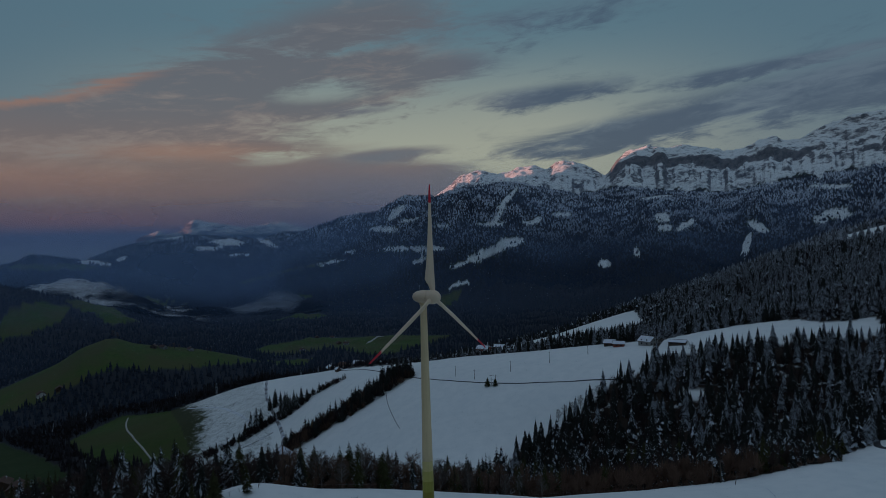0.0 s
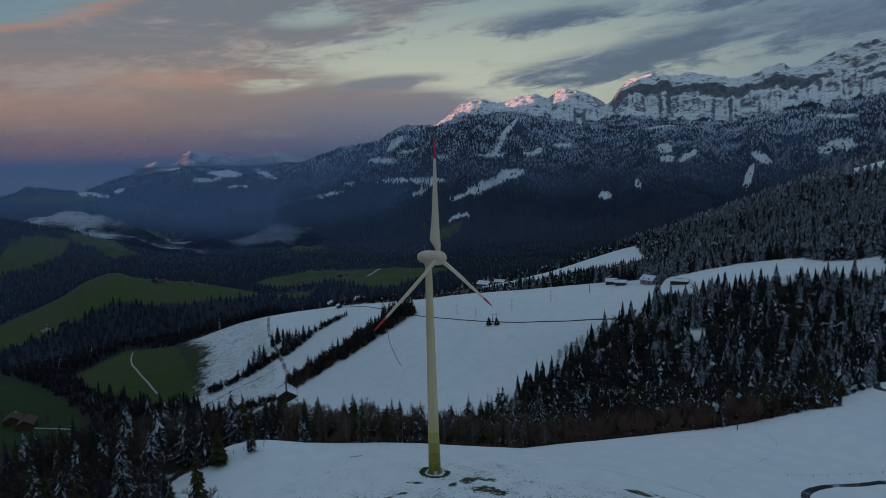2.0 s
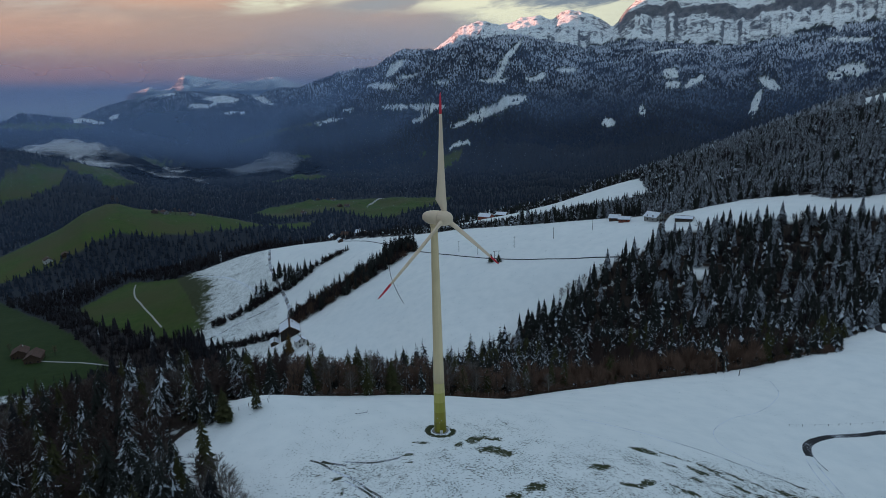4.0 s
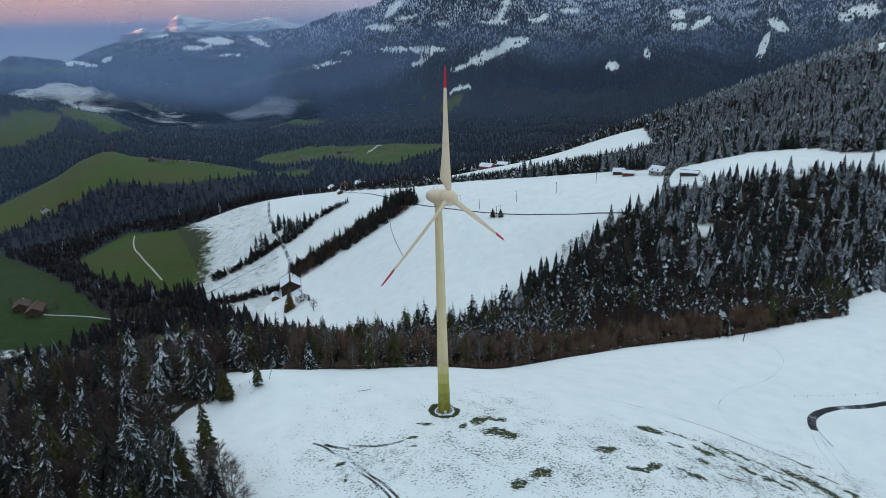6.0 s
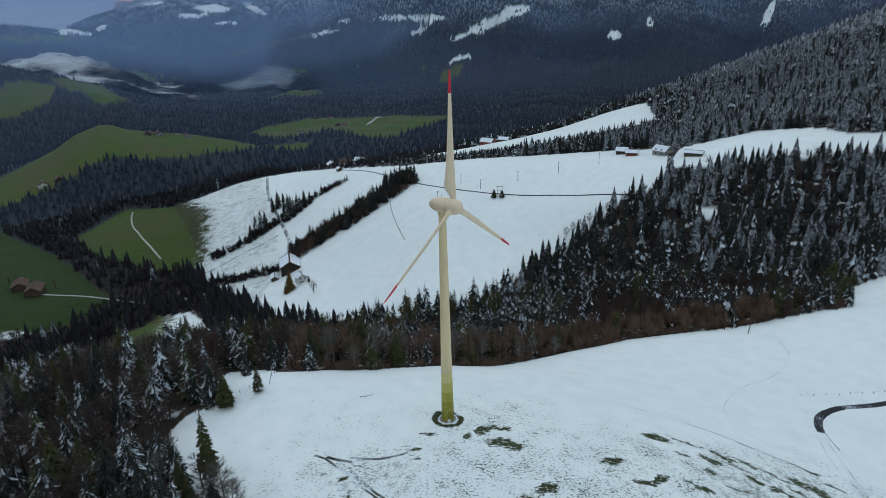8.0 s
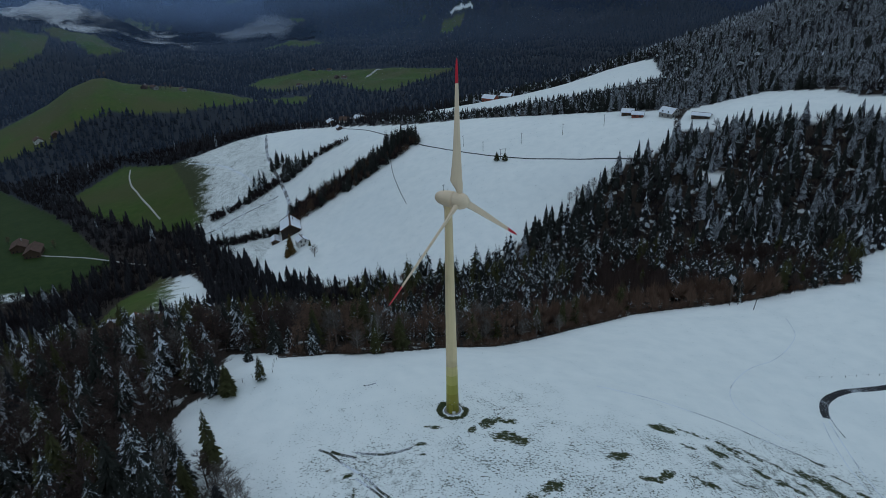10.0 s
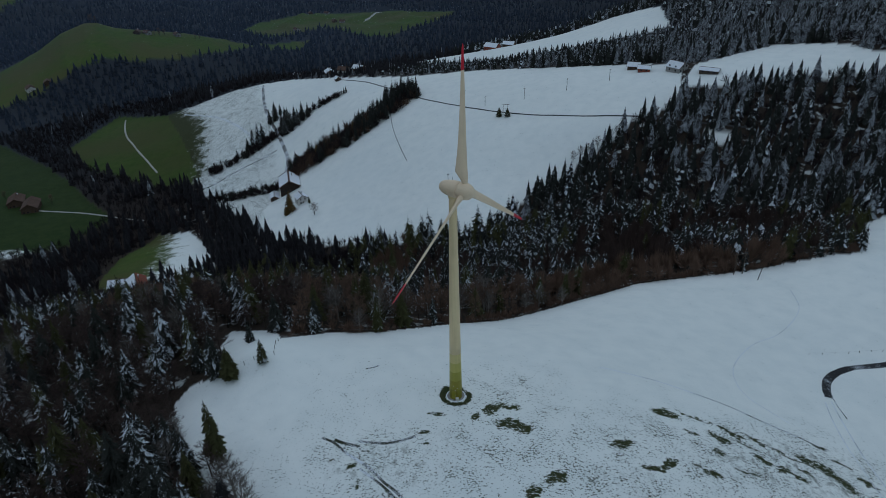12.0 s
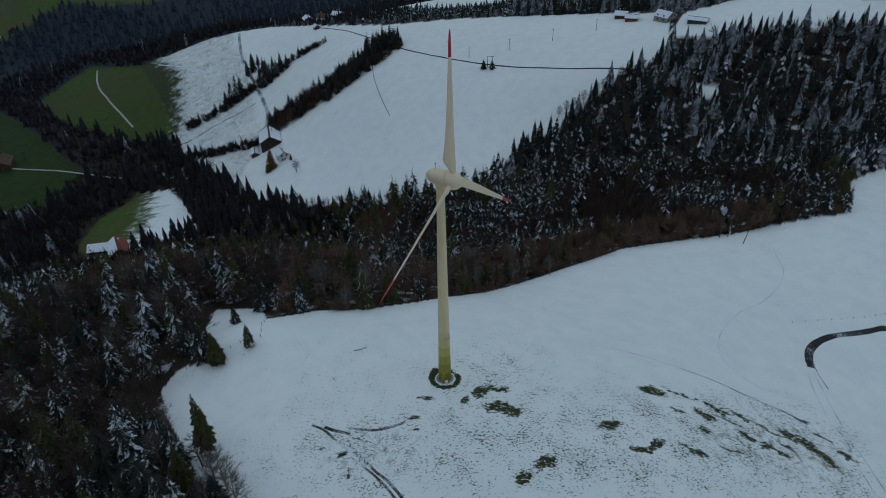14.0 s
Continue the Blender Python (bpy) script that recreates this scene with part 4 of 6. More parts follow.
def spruce_crown(seed, tiers, fronds, teeth, base=0.10, spread=0.19, top=1.0, slim=(0.12, 0.20)):
    """A spruce of height 1: whorls of sagging branches, uneven in length."""
    rng = np.random.RandomState(seed)
    v, t = [], []
    for k in range(tiers):
        u = k / (tiers - 1)
        h = base + (top - base) * u ** 0.92
        reach = spread * (1 - u) ** 0.78 * min(1.0, 0.72 + 2.2 * u) + 0.012
        for q in range(fronds if u < 0.8 else max(4, fronds - 3)):
            a = 2 * math.pi * (q + 0.5 * (k % 2)) / fronds + rng.uniform(-0.3, 0.3)
            length = reach * rng.uniform(0.62, 1.18)
            frond(v, t, h + rng.uniform(-0.016, 0.016), length, a, rng.uniform(0.30, 0.62), length * rng.uniform(*slim), rng, teeth)
    k = len(v)
    v += [(0.006, 0, 0.96), (-0.004, 0.006, 0.96), (-0.004, -0.006, 0.96), (0, 0, 1.015)]
    t += [(k, k + 1, k + 3), (k + 1, k + 2, k + 3), (k + 2, k, k + 3)]
    return np.array(v), np.array(t)


def spruce_simple(seed, tiers, sides, spread=0.2):
    """A plain spruce for the distance: ragged skirts, one over the other."""
    rng = np.random.RandomState(seed)
    v, t = [], []
    for k in range(tiers):
        u = k / tiers
        foot, tip, reach = 0.04 + 0.9 * u, min(0.04 + 0.9 * u + 1.5 / tiers, 1.0), spread * (1 - u) + 0.02
        c = len(v)
        v.append((0, 0, tip))
        for q in range(sides):
            a = 2 * math.pi * (q + rng.uniform(-0.3, 0.3)) / sides
            r = reach * rng.uniform(0.7, 1.25)
            v.append((r * math.cos(a), r * math.sin(a), foot + rng.uniform(-0.03, 0.03)))
        t += [(c, c + 1 + q, c + 1 + (q + 1) % sides) for q in range(sides)]
    return np.array(v), np.array(t)


def spruce_light(seed, tiers, fronds, spread=0.19):
    """A spruce for the middle distance: separate sagging sprays of two faces each."""
    rng = np.random.RandomState(seed)
    v, t = [], []
    for k in range(tiers):
        u = k / (tiers - 1)
        h, reach = 0.08 + 0.9 * u, spread * (1 - u) ** 0.85 + 0.015
        for q in range(fronds):
            a = 2 * math.pi * (q + 0.5 * (k % 2)) / fronds + rng.uniform(-0.35, 0.35)
            length = reach * rng.uniform(0.65, 1.2)
            ca, sa, w, c = math.cos(a), math.sin(a), length * rng.uniform(0.36, 0.5), len(v)
            at = lambda r, s, z: (r * ca - s * sa, r * sa + s * ca, z)
            v += [at(0, 0, h + 0.06 + 0.45 * length), at(0.6 * length, w, h - 0.3 * length), at(length, 0, h - 0.5 * length), at(0.6 * length, -w, h - 0.3 * length)]
            t += [(c, c + 2, c + 1), (c, c + 3, c + 2)]
    return np.array(v), np.array(t)


def stick(v, t, a, b, ra, rb, sides=3):
    d = (b - a) / (np.linalg.norm(b - a) + 1e-9)
    p = np.cross(d, (0.3, 0.9, 0.2) if abs(d[2]) > 0.9 else (0, 0, 1))
    p /= np.linalg.norm(p)
    q = np.cross(d, p)
    k = len(v)
    for c, r in ((a, ra), (b, rb)):
        for s in range(sides):
            w = 2 * math.pi * s / sides
            v.append(tuple(c + r * (math.cos(w) * p + math.sin(w) * q)))
    for s in range(sides):
        n = (s + 1) % sides
        t += [(k + s, k + n, k + sides + n), (k + s, k + sides + n, k + sides + s)]


def bare_tree(seed, limbs, twigs, fine=3, slim=1.0):
    """A leafless tree of height 1: trunk, rising limbs, and a haze of twigs. Returns trunk and twig arrays."""
    rng = np.random.RandomState(seed)
    tv, tt, v, t = [], [], [], []
    lean = rng.uniform(-0.04, 0.04, 2)
    trunk = [np.array((lean[0] * u, lean[1] * u, u * 0.86)) for u in (0, 0.3, 0.6, 1.0)]
    for k in range(3):
        stick(tv, tt, trunk[k], trunk[k + 1], 0.016 * (1 - 0.3 * k), 0.016 * (1 - 0.3 * (k + 1)) + 0.001, 5)
    for k in range(limbs):
        u = 0.22 + 0.72 * (k + rng.rand()) / limbs
        root = np.array((lean[0] * u, lean[1] * u, u * 0.86))
        a = k * 2.4 + rng.uniform(-0.5, 0.5)
        length = 0.30 * (1.08 - u * 0.8) * rng.uniform(0.7, 1.2)
        rise = rng.uniform(0.7, 1.5)
        way = np.array((math.cos(a), math.sin(a), rise))
        way /= np.linalg.norm(way)
        tip = root + way * length
        stick(tv, tt, root, tip, 0.0055 * (1.2 - u), 0.0016, 3)
        for q in range(twigs):
            s = rng.uniform(0.25, 1.0)
            start = root + way * length * s
            d = way + rng.uniform(-0.75, 0.75, 3) + np.array((0, 0, 0.25))
            d /= np.linalg.norm(d)
            end = start + d * rng.uniform(0.06, 0.13) * (1.15 - 0.3 * s)
            side = np.cross(d, rng.uniform(-1, 1, 3))
            side = side / np.linalg.norm(side) * 0.0038 * slim
            c = len(v)
            v += [tuple(start - side), tuple(start + side), tuple(end)]
            t.append((c, c + 1, c + 2))
            for f in range(fine):
                s2 = rng.uniform(0.2, 0.9)
                b0 = start + (end - start) * s2
                d2 = d + rng.uniform(-0.9, 0.9, 3)
                d2 /= np.linalg.norm(d2)
                e2 = b0 + d2 * rng.uniform(0.03, 0.07)
                side2 = np.cross(d2, rng.uniform(-1, 1, 3))
                side2 = side2 / np.linalg.norm(side2) * 0.0028 * slim
                c = len(v)
                v += [tuple(b0 - side2), tuple(b0 + side2), tuple(e2)]
                t.append((c, c + 1, c + 2))
    return np.array(tv), np.array(tt), np.array(v), np.array(t)


def bush_simple(seed, twigs, slim=1.0):
    """A round leafless bush: slender sprays that fan out from the ground."""
    rng = np.random.RandomState(seed)
    v, t = [], []
    for k in range(twigs):
        a, rise = rng.uniform(0, 6.283), rng.uniform(0.12, 1.5)
        d = np.array((math.cos(a) * math.cos(rise), math.sin(a) * math.cos(rise), math.sin(rise)))
        root = np.array((rng.uniform(-0.1, 0.1), rng.uniform(-0.1, 0.1), rng.uniform(0.0, 0.25)))
        tip = root + d * rng.uniform(0.45, 0.85) * np.array((0.75, 0.75, 1.0))
        side = np.cross(d, rng.uniform(-1, 1, 3))
        side = side / np.linalg.norm(side) * rng.uniform(0.010, 0.028) * slim
        mid = root * 0.4 + tip * 0.6
        c = len(v)
        v += [tuple(root), tuple(mid - side), tuple(tip), tuple(mid + side)]
        t += [(c, c + 1, c + 2), (c, c + 2, c + 3)]
    return np.array(v), np.array(t)


def round_bare(seed, sprays, slim=1.0):
    """A leafless broadleaf for the middle distance: a stem and a rounded head of fine sprays."""
    v, t = bush_simple(seed, sprays, slim)
    v = v * np.array((0.44, 0.44, 0.74)) + np.array((0, 0, 0.22))
    v[:, :2] *= (0.75 + 0.5 * np.random.RandomState(seed).rand())
    sv, st = [], []
    stick(sv, st, np.array((0, 0, -0.02)), np.array((0.01, 0, 0.6)), 0.018, 0.006, 3)
    return np.concatenate([v, np.array(sv)]), np.concatenate([t, np.array(st) + len(v)])


def trunk_arrays(height=0.97, radius=0.014):
    v, t = [], []
    for a, b in ((0.0, 0.3), (0.3, 0.7), (0.7, height)):
        stick(v, t, np.array((0, 0, a - (0.03 if a == 0 else 0))), np.array((0, 0, b)), radius * (1.05 - a), radius * (1.05 - b), 6)
    return np.array(v), np.array(t)


def stamp(name, shapes, x, y, h, mat, label, category="wood", wide=None):
    """One joined wood out of a few tree shapes, each set down, turned and scaled."""
    x, y, h = np.asarray(x), np.asarray(y), np.asarray(h)
    if not len(x):
        return None
    z = lay(x, y) - 0.02 * h
    rng = np.random.RandomState(len(x))
    pick, turn = rng.randint(0, len(shapes), len(x)), rng.uniform(0, 6.283, len(x))
    girth = h * rng.uniform(0.8, 1.25, len(x)) * (1.0 if wide is None else wide)
    vs, ts, base = [], [], 0
    for k, (v, t) in enumerate(shapes):
        s = np.nonzero(pick == k)[0]
        if not len(s):
            continue
        c, sn = np.cos(turn[s])[:, None], np.sin(turn[s])[:, None]
        px = (v[:, 0] * c - v[:, 1] * sn) * girth[s][:, None] + x[s][:, None]
        py = (v[:, 0] * sn + v[:, 1] * c) * girth[s][:, None] + y[s][:, None]
        pz = v[:, 2] * h[s][:, None] + z[s][:, None]
        vs.append(np.stack([px, py, pz], -1).reshape(-1, 3))
        ts.append((t[None] + (base + np.arange(len(s)) * len(v))[:, None, None]).reshape(-1, 3))
        base += len(s) * len(v)
    return tagged(new(name, tri_mesh(name, np.concatenate(vs), np.concatenate(ts), mat)), label, category, kind="stuff")


def scatter(r0, r1, gap, limit=40.0, seed=1):
    """Jittered places between two distances, within the angle that the flight looks over."""
    rng = np.random.RandomState(seed)
    xs = np.arange(-r1, r1, gap)
    gx, gy = np.meshgrid(xs, np.arange(-60, r1, gap))
    gx = gx.ravel() + rng.uniform(-0.46, 0.46, gx.size) * gap
    gy = gy.ravel() + rng.uniform(-0.46, 0.46, gy.size) * gap
    r, az = np.hypot(gx - EYE_X, gy - EYE_Y), np.degrees(np.arctan2(gx - EYE_X, gy - EYE_Y))
    keep = (r > r0) & (r < r1) & (abs(az) < limit)
    return gx[keep], gy[keep], r[keep], az[keep]


def band_along(points, half, gap, seed):
    """Places in a strip along a line of plan points."""
    rng = np.random.RandomState(seed)
    out = []
    for (ax, ay), (bx, by) in zip(points, points[1:]):
        length = math.hypot(bx - ax, by - ay)
        for k in range(max(1, int(length * 2 * half / gap ** 2))):
            u, s = rng.rand(), rng.uniform(-half, half)
            out.append((ax + (bx - ax) * u - (by - ay) / length * s, ay + (by - ay) * u + (bx - ax) / length * s))
    return np.array(out)


SETTLED = [(-114, 548, 26), (-128, 550, 16), (-100, 535, 16), (-164, 184, 15), (150, 310, 24), (128, 333, 20), (47, 640, 22), (-330, 360, 22), (-525, 738, 20), (-535, 1110, 30), (-118, 316, 20)]


def settled(x, y):
    hit = np.zeros(np.shape(x), bool)
    for sx, sy, sr in SETTLED:
        hit |= np.hypot(x - sx, y - sy) < sr
    return hit


def edge_distance(polygon, x, y):
    best = np.full(np.shape(x), 1e9)
    for (ax, ay), (bx, by) in zip(polygon, polygon[1:] + polygon[:1]):
        dx, dy = bx - ax, by - ay
        u = np.clip(((x - ax) * dx + (y - ay) * dy) / (dx * dx + dy * dy + 1e-9), 0, 1)
        best = np.minimum(best, np.hypot(x - ax - u * dx, y - ay - u * dy))
    return best


def build_woods():
    near_spruce = [spruce_crown(20 + k, 19, 12, True, 0.07 + 0.02 * (k % 3), 0.215 + 0.02 * (k % 4)) for k in range(6)]
    mid_spruce = [spruce_crown(40 + k, 12, 7, False, 0.05, 0.235 + 0.025 * (k % 3), 1.0, (0.20, 0.30)) for k in range(5)]
    light_spruce = [spruce_light(50 + k, 11, 6, 0.22 + 0.02 * (k % 3)) for k in range(5)]
    ridge_spruce = [spruce_light(55 + k, 8, 5, 0.21 + 0.02 * (k % 3)) for k in range(5)]
    low_spruce = [spruce_simple(60 + k, 5, 6, 0.19) for k in range(5)]
    near_bare = [bare_tree(100 + k, 26, 7, 3) for k in range(5)]
    open_bare = [bare_tree(115 + k, 34, 11, 4, 0.55) for k in range(2)]
    mid_bare = [round_bare(120 + k, 105) for k in range(6)]
    fine_bare = [round_bare(130 + k, 210, 0.5) for k in range(6)]
    bushes = [bush_simple(160 + k, 60) for k in range(5)]
    far_bare = [round_bare(140 + k, 32) for k in range(5)]

    # the woods round the knoll
    x, y, r, az = scatter(70, 340, 4.5, 41, 3)
    keep = ~open_land(x, y) & ~settled(x, y)
    x, y, r = x[keep], y[keep], r[keep]
    rng = np.random.RandomState(5)
    edge = edge_distance(KNOLL[:31], x, y)
    belt = (edge < 17) & (x > -34) & (x < 118)
    mixed = fractal(x / 34, y / 34, 3)
    wild = (x < -40) & (y > 95)
    brown = np.where(belt, rng.rand(len(x)) < 0.86, rng.rand(len(x)) < smooth(mixed, 0.50, 0.66) * 0.7 + 0.16)
    brown = np.where(wild, rng.rand(len(x)) < 0.85, brown)
    brown = np.where((x < -42) & (y < 95), rng.rand(len(x)) < 0.20 + 0.35 * smooth(mixed, 0.42, 0.6), brown)
    sparse = edge_distance(FIELD[:18], x, y) < 22
    brown &= ~(sparse & (rng.rand(len(x)) < 0.5))
    warm = belt | (x > -112) & (x < -18) & (y > 34) & (y < 235)
    brown = np.where(warm & ~belt, rng.rand(len(x)) < 0.62, brown)
    olive = rng.rand(len(x)) < np.where(belt | (edge < 20) & (x > 110), 0.40, np.where(x < -20, 0.15, 0.08))
    olive |= sparse & (rng.rand(len(x)) < 0.3) | warm & (rng.rand(len(x)) < 0.55)
    white = (rng.rand(len(x)) < 0.10) & ~sparse & ~belt
    snowless = (x < -60) & (y > 120)
    h = np.where(brown, rng.uniform(9, 13.5, len(x)), rng.uniform(9.5, 16.0, len(x))) * np.where(edge < 5, 0.75, 1.0)
    tall = (x < -45) & (y > 20) & (y < 140)
    h = h * np.where(tall, 1.08, 1.0) * np.where(edge_distance(FIELD[:18], x, y) < 18, np.where((x > -72) & (x < 32) & ~brown, 1.25, 0.8), 1.0)
    # low growth below the open ground, so that the slope stays in view over it
    ahead = (x > 130) & (x < 275) & (y < 300)
    h = h * np.where(ahead, np.clip(edge_distance(RIGHT_FIELD, x, y) / 40, 0.55, 1.0), 1.0)
    ahead = (x > -205) & (x < -100) & (y > 120) & (y < 235)
    h = h * np.where(ahead, np.clip(edge_distance(MEADOW, x, y) / 36, 0.25, 1.0), 1.0)
    order = np.argsort(r)
    spruce_ids, bare_ids = [k for k in order if not brown[k]], [k for k in order if brown[k]]

    crowns = {}
    for key, mat in (("snowy", SPRUCE_NEAR), ("white", SPRUCE_WHITE), ("olive", SPRUCE_BARE)):
        crowns[key] = [tri_mesh("crown", v, t, mat) for v, t in near_spruce]
    crowns["thin"] = [tri_mesh("crown", *spruce_crown(30 + k, 19, 11, True, 0.12, 0.15 + 0.02 * k, 1.0, (0.18, 0.28)), SPRUCE_BARE) for k in range(3)]
    trunk_mesh = tri_mesh("trunk", *trunk_arrays(), BARK)
    words = {"snowy": "dark spruce with patches of snow on its boughs", "white": "spruce with boughs heavily loaded with snow", "olive": "olive-green spruce with hardly any snow", "thin": "slender olive-green spruce standing free on the snow"}

    def plant(px, py, height, key, shape, turn, girth=1.0):
        ob = new("spruce")
        ob.matrix_basis = Matrix.LocRotScale((px, py, floor_z(px, py) - 0.1), Euler((0, 0, turn)), (height * girth, height * girth, height))
        for name, me in (("crown", crowns[key][shape % len(crowns[key])]), ("trunk", trunk_mesh)):
            new(name, me).parent = ob
        return tagged(ob, words[key], "tree", "woodland spruces")

    bare_parts = [(tri_mesh("trunk", a, b, BARK), tri_mesh("crown", c, d, TWIG)) for a, b, c, d in near_bare]
    mauve_parts = [(tri_mesh("trunk", a, b, BARK), tri_mesh("crown", c, d, TWIG_MAUVE)) for a, b, c, d in near_bare]
    grey_parts = [(tri_mesh("trunk", a, b, BIRCH), tri_mesh("crown", c, d, TWIG_GREY)) for a, b, c, d in open_bare]

    def plant_bare(px, py, height, shape, turn, pale=False, girth=1.0):
        ob = new("bare_tree")
        ob.matrix_basis = Matrix.LocRotScale((px, py, floor_z(px, py) - 0.1), Euler((0, 0, turn)), (height * girth, height * girth, height))
        trunk, crown = (grey_parts if pale else mauve_parts if px < -40 and py < 95 else bare_parts)[shape % (2 if pale else 5)]
        new("trunk", trunk).parent = ob
        new("crown", crown).parent = ob
        return tagged(ob, "leafless tree with pale grey bark and twigs" if pale else "leafless brown tree with fine upright twigs", "tree", "bare trees")

    # single trees that stand free on the snow
    plant(-41.9, 9.8, 6.6, "thin", 1, 0.4, 1.3)
    plant(-48.4, 6.8, 8.6, "thin", 2, 1.4, 1.5)
    plant(-47.9, 20.8, 5.2, "snowy", 3, 2.0, 1.1)
    plant(-44.6, -15.8, 14.5, "thin", 0, 2.2, 1.1)
    plant(-49.5, -18.5, 12.5, "snowy", 4, 0.9, 0.9)
    plant(-46.5, -23.5, 11.0, "olive", 2, 1.9, 0.9)
    plant(-33.5, -36, 9.5, "olive", 1, 0.3, 0.9)
    plant_bare(-44.5, -19.5, 9.0, 4, 0.2, False, 1.3)
    plant_bare(-41.5, -22.5, 8.0, 1, 1.2, False, 1.4)
    plant_bare(-38.5, -25.0, 11.0, 0, 0.6, True, 1.35)
    plant_bare(-40.0, -28.5, 10.0, 2, 2.6, True, 1.3)
    plant_bare(-35.5, -29.5, 10.5, 1, 2.1, True, 1.35)
    plant_bare(-47, -28, 11.0, 2, 1.1, False, 1.2)
    for px, py, height in ((69, 251, 8), (73, 252, 9), (77, 253, 8.5), (83, 255, 9), (90, 257, 9.5), (94, 260, 8), (98, 263, 9)):
        plant_bare(px, py, height, int(px) % 2, py, True, 1.3)
    plant(31, 309, 6.2, "olive", 2, 0.5, 1.6)
    plant(36, 306.5, 5.4, "olive", 3, 1.5, 1.8)
    for px, py, height in ((-25, 384, 13), (-147, 440, 16), (-151, 436, 14), (-144, 446, 10), (-156, 412, 19), (-160, 410, 17), (-153, 415, 15), (-164, 407, 12), (-172, 402, 8), (-180, 396, 6), (-136, 416, 17), (-133, 411, 16), (-131, 417, 18), (-128, 414, 15), (-126, 419, 16), (-123, 417, 13), (-120, 421, 15), (-115, 420, 12), (-134, 421, 18), (-36, 386, 15), (-40, 383, 14), (-31, 388, 14), (-45, 377, 13), (-56, 366, 13), (-66, 358, 12)):
        plant(px, py, height, "snowy", int(px) % 5, py)
    larch_mesh = tri_mesh("crown", *near_spruce[1], LARCH)
    for px, py, height, girth in ((-104, 284, 15, 1.25), (-106, 281, 7, 1.6), (-88, 342, 11, 1.1), (-96, 347, 10, 1.2), (-70, 356, 9, 1.2)):
        ob = new("larch")
        ob.matrix_basis = Matrix.LocRotScale((px, py, floor_z(px, py) - 0.1), Euler((0, 0, px)), (height * girth, height * girth, height))
        new("crown", larch_mesh).parent = ob
        new("trunk", trunk_mesh).parent = ob
        tagged(ob, "yellow-brown larch standing in the snow", "tree", "larches")
    plant_bare(-85.5, 269, 9.0, 2, 0.4, False, 1.9)
    plant(-92, 287, 5.0, "olive", 2, 0.2)
    for px, py, height in ((-516, 896, 14), (-512, 902, 11), (-483, 915, 6), (-430, 917, 13), (-424, 921, 11), (-436, 914, 9), (-385, 938, 9), (-380, 941, 8), (-350, 372, 8), (-308, 362, 9)):
        plant_bare(px, py, height, int(py) % 5, px, False, 1.5)
    for k in spruce_ids[:285]:
        key = "olive" if olive[k] else "white" if white[k] else "snowy"
        plant(x[k], y[k], h[k], key, int(rng.randint(6)), rng.uniform(0, 6.28), rng.uniform(0.8, 1.15))
    for k in bare_ids[:290]:
        plant_bare(x[k], y[k], h[k], int(rng.randint(5)), rng.uniform(0, 6.28), rng.rand() < (0.3 if belt[k] else 0.12), rng.uniform(1.05, 1.6))
    rest = np.array(spruce_ids[285:])
    for name, mask, mat, label in (("spruce_wood", ~olive & ~white & ~snowless, SPRUCE, "dark spruce wood flecked with snow on the slope"), ("snowy_spruce_wood", ~olive & white & ~snowless, SPRUCE_WHITE, "spruce wood loaded with snow"),
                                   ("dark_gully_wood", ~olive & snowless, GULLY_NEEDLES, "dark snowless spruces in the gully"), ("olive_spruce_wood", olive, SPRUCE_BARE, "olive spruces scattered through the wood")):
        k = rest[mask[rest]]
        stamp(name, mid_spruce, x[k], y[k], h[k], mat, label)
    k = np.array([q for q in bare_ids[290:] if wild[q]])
    stamp("gully_bare_wood", mid_bare, x[k], y[k], h[k], TWIG_SHADED, "dark leafless wood filling the gully", wide=1.3)
    under = band_along(KNOLL[12:28], 5, 1.7, 31)
    away = np.array([not inside(KNOLL, *p) for p in under])
    under = under[away]
    stamp("undergrowth", bushes, under[:, 0], under[:, 1], np.random.RandomState(3).uniform(1.2, 3.8, len(under)), TWIG, "brown undergrowth along the wood edge", "undergrowth", wide=1.0)
    k = np.array([q for q in bare_ids[290:] if not wild[q] and warm[q]])
    stamp("bare_wood", fine_bare, x[k], y[k], h[k], TWIG, "leafless brown broadleaf wood below the knoll", wide=1.2)
    k = np.array([q for q in bare_ids[290:] if not wild[q] and not warm[q]])
    stamp("mauve_bare_wood", fine_bare, x[k], y[k], h[k], TWIG_MAUVE, "leafless dark mauve-brown trees among the spruces", wide=1.15)

    # hedgerows between the snowy fields
    lumps = lambda p: 0.55 + 0.9 * fractal(p[:, 0] / 9, p[:, 1] / 9, 3)
    hedge = band_along([(-115, 341), (-98, 346), (-80, 347), (-66, 352), (-48, 366), (-33, 379), (-27, 384)], 10.5, 2.2, 8)
    row = np.concatenate([band_along([(-137, 419), (-150, 409), (-170, 399), (-193, 389)], 4.5, 2.1, 9), band_along([(-139, 414), (-128, 418), (-118, 424)], 8, 2.2, 14), band_along([(-140, 428), (-121, 427), (-104, 428), (-84, 432)], 3.5, 2.4, 10),
                          band_along([(-122, 329), (-137, 334), (-160, 340), (-183, 347)], 4, 2.2, 12)])
    rng = np.random.RandomState(9)
    tall = rng.rand(len(hedge)) < 0.13 + 0.30 * smooth(hedge[:, 0], -80, -40)
    stamp("hedgerow_spruces", mid_spruce, hedge[tall, 0], hedge[tall, 1], rng.uniform(8, 16, tall.sum()), SPRUCE, "dark spruces in the hedgerow across the field", "hedgerow")
    tone = rng.rand(len(hedge)) < 0.45
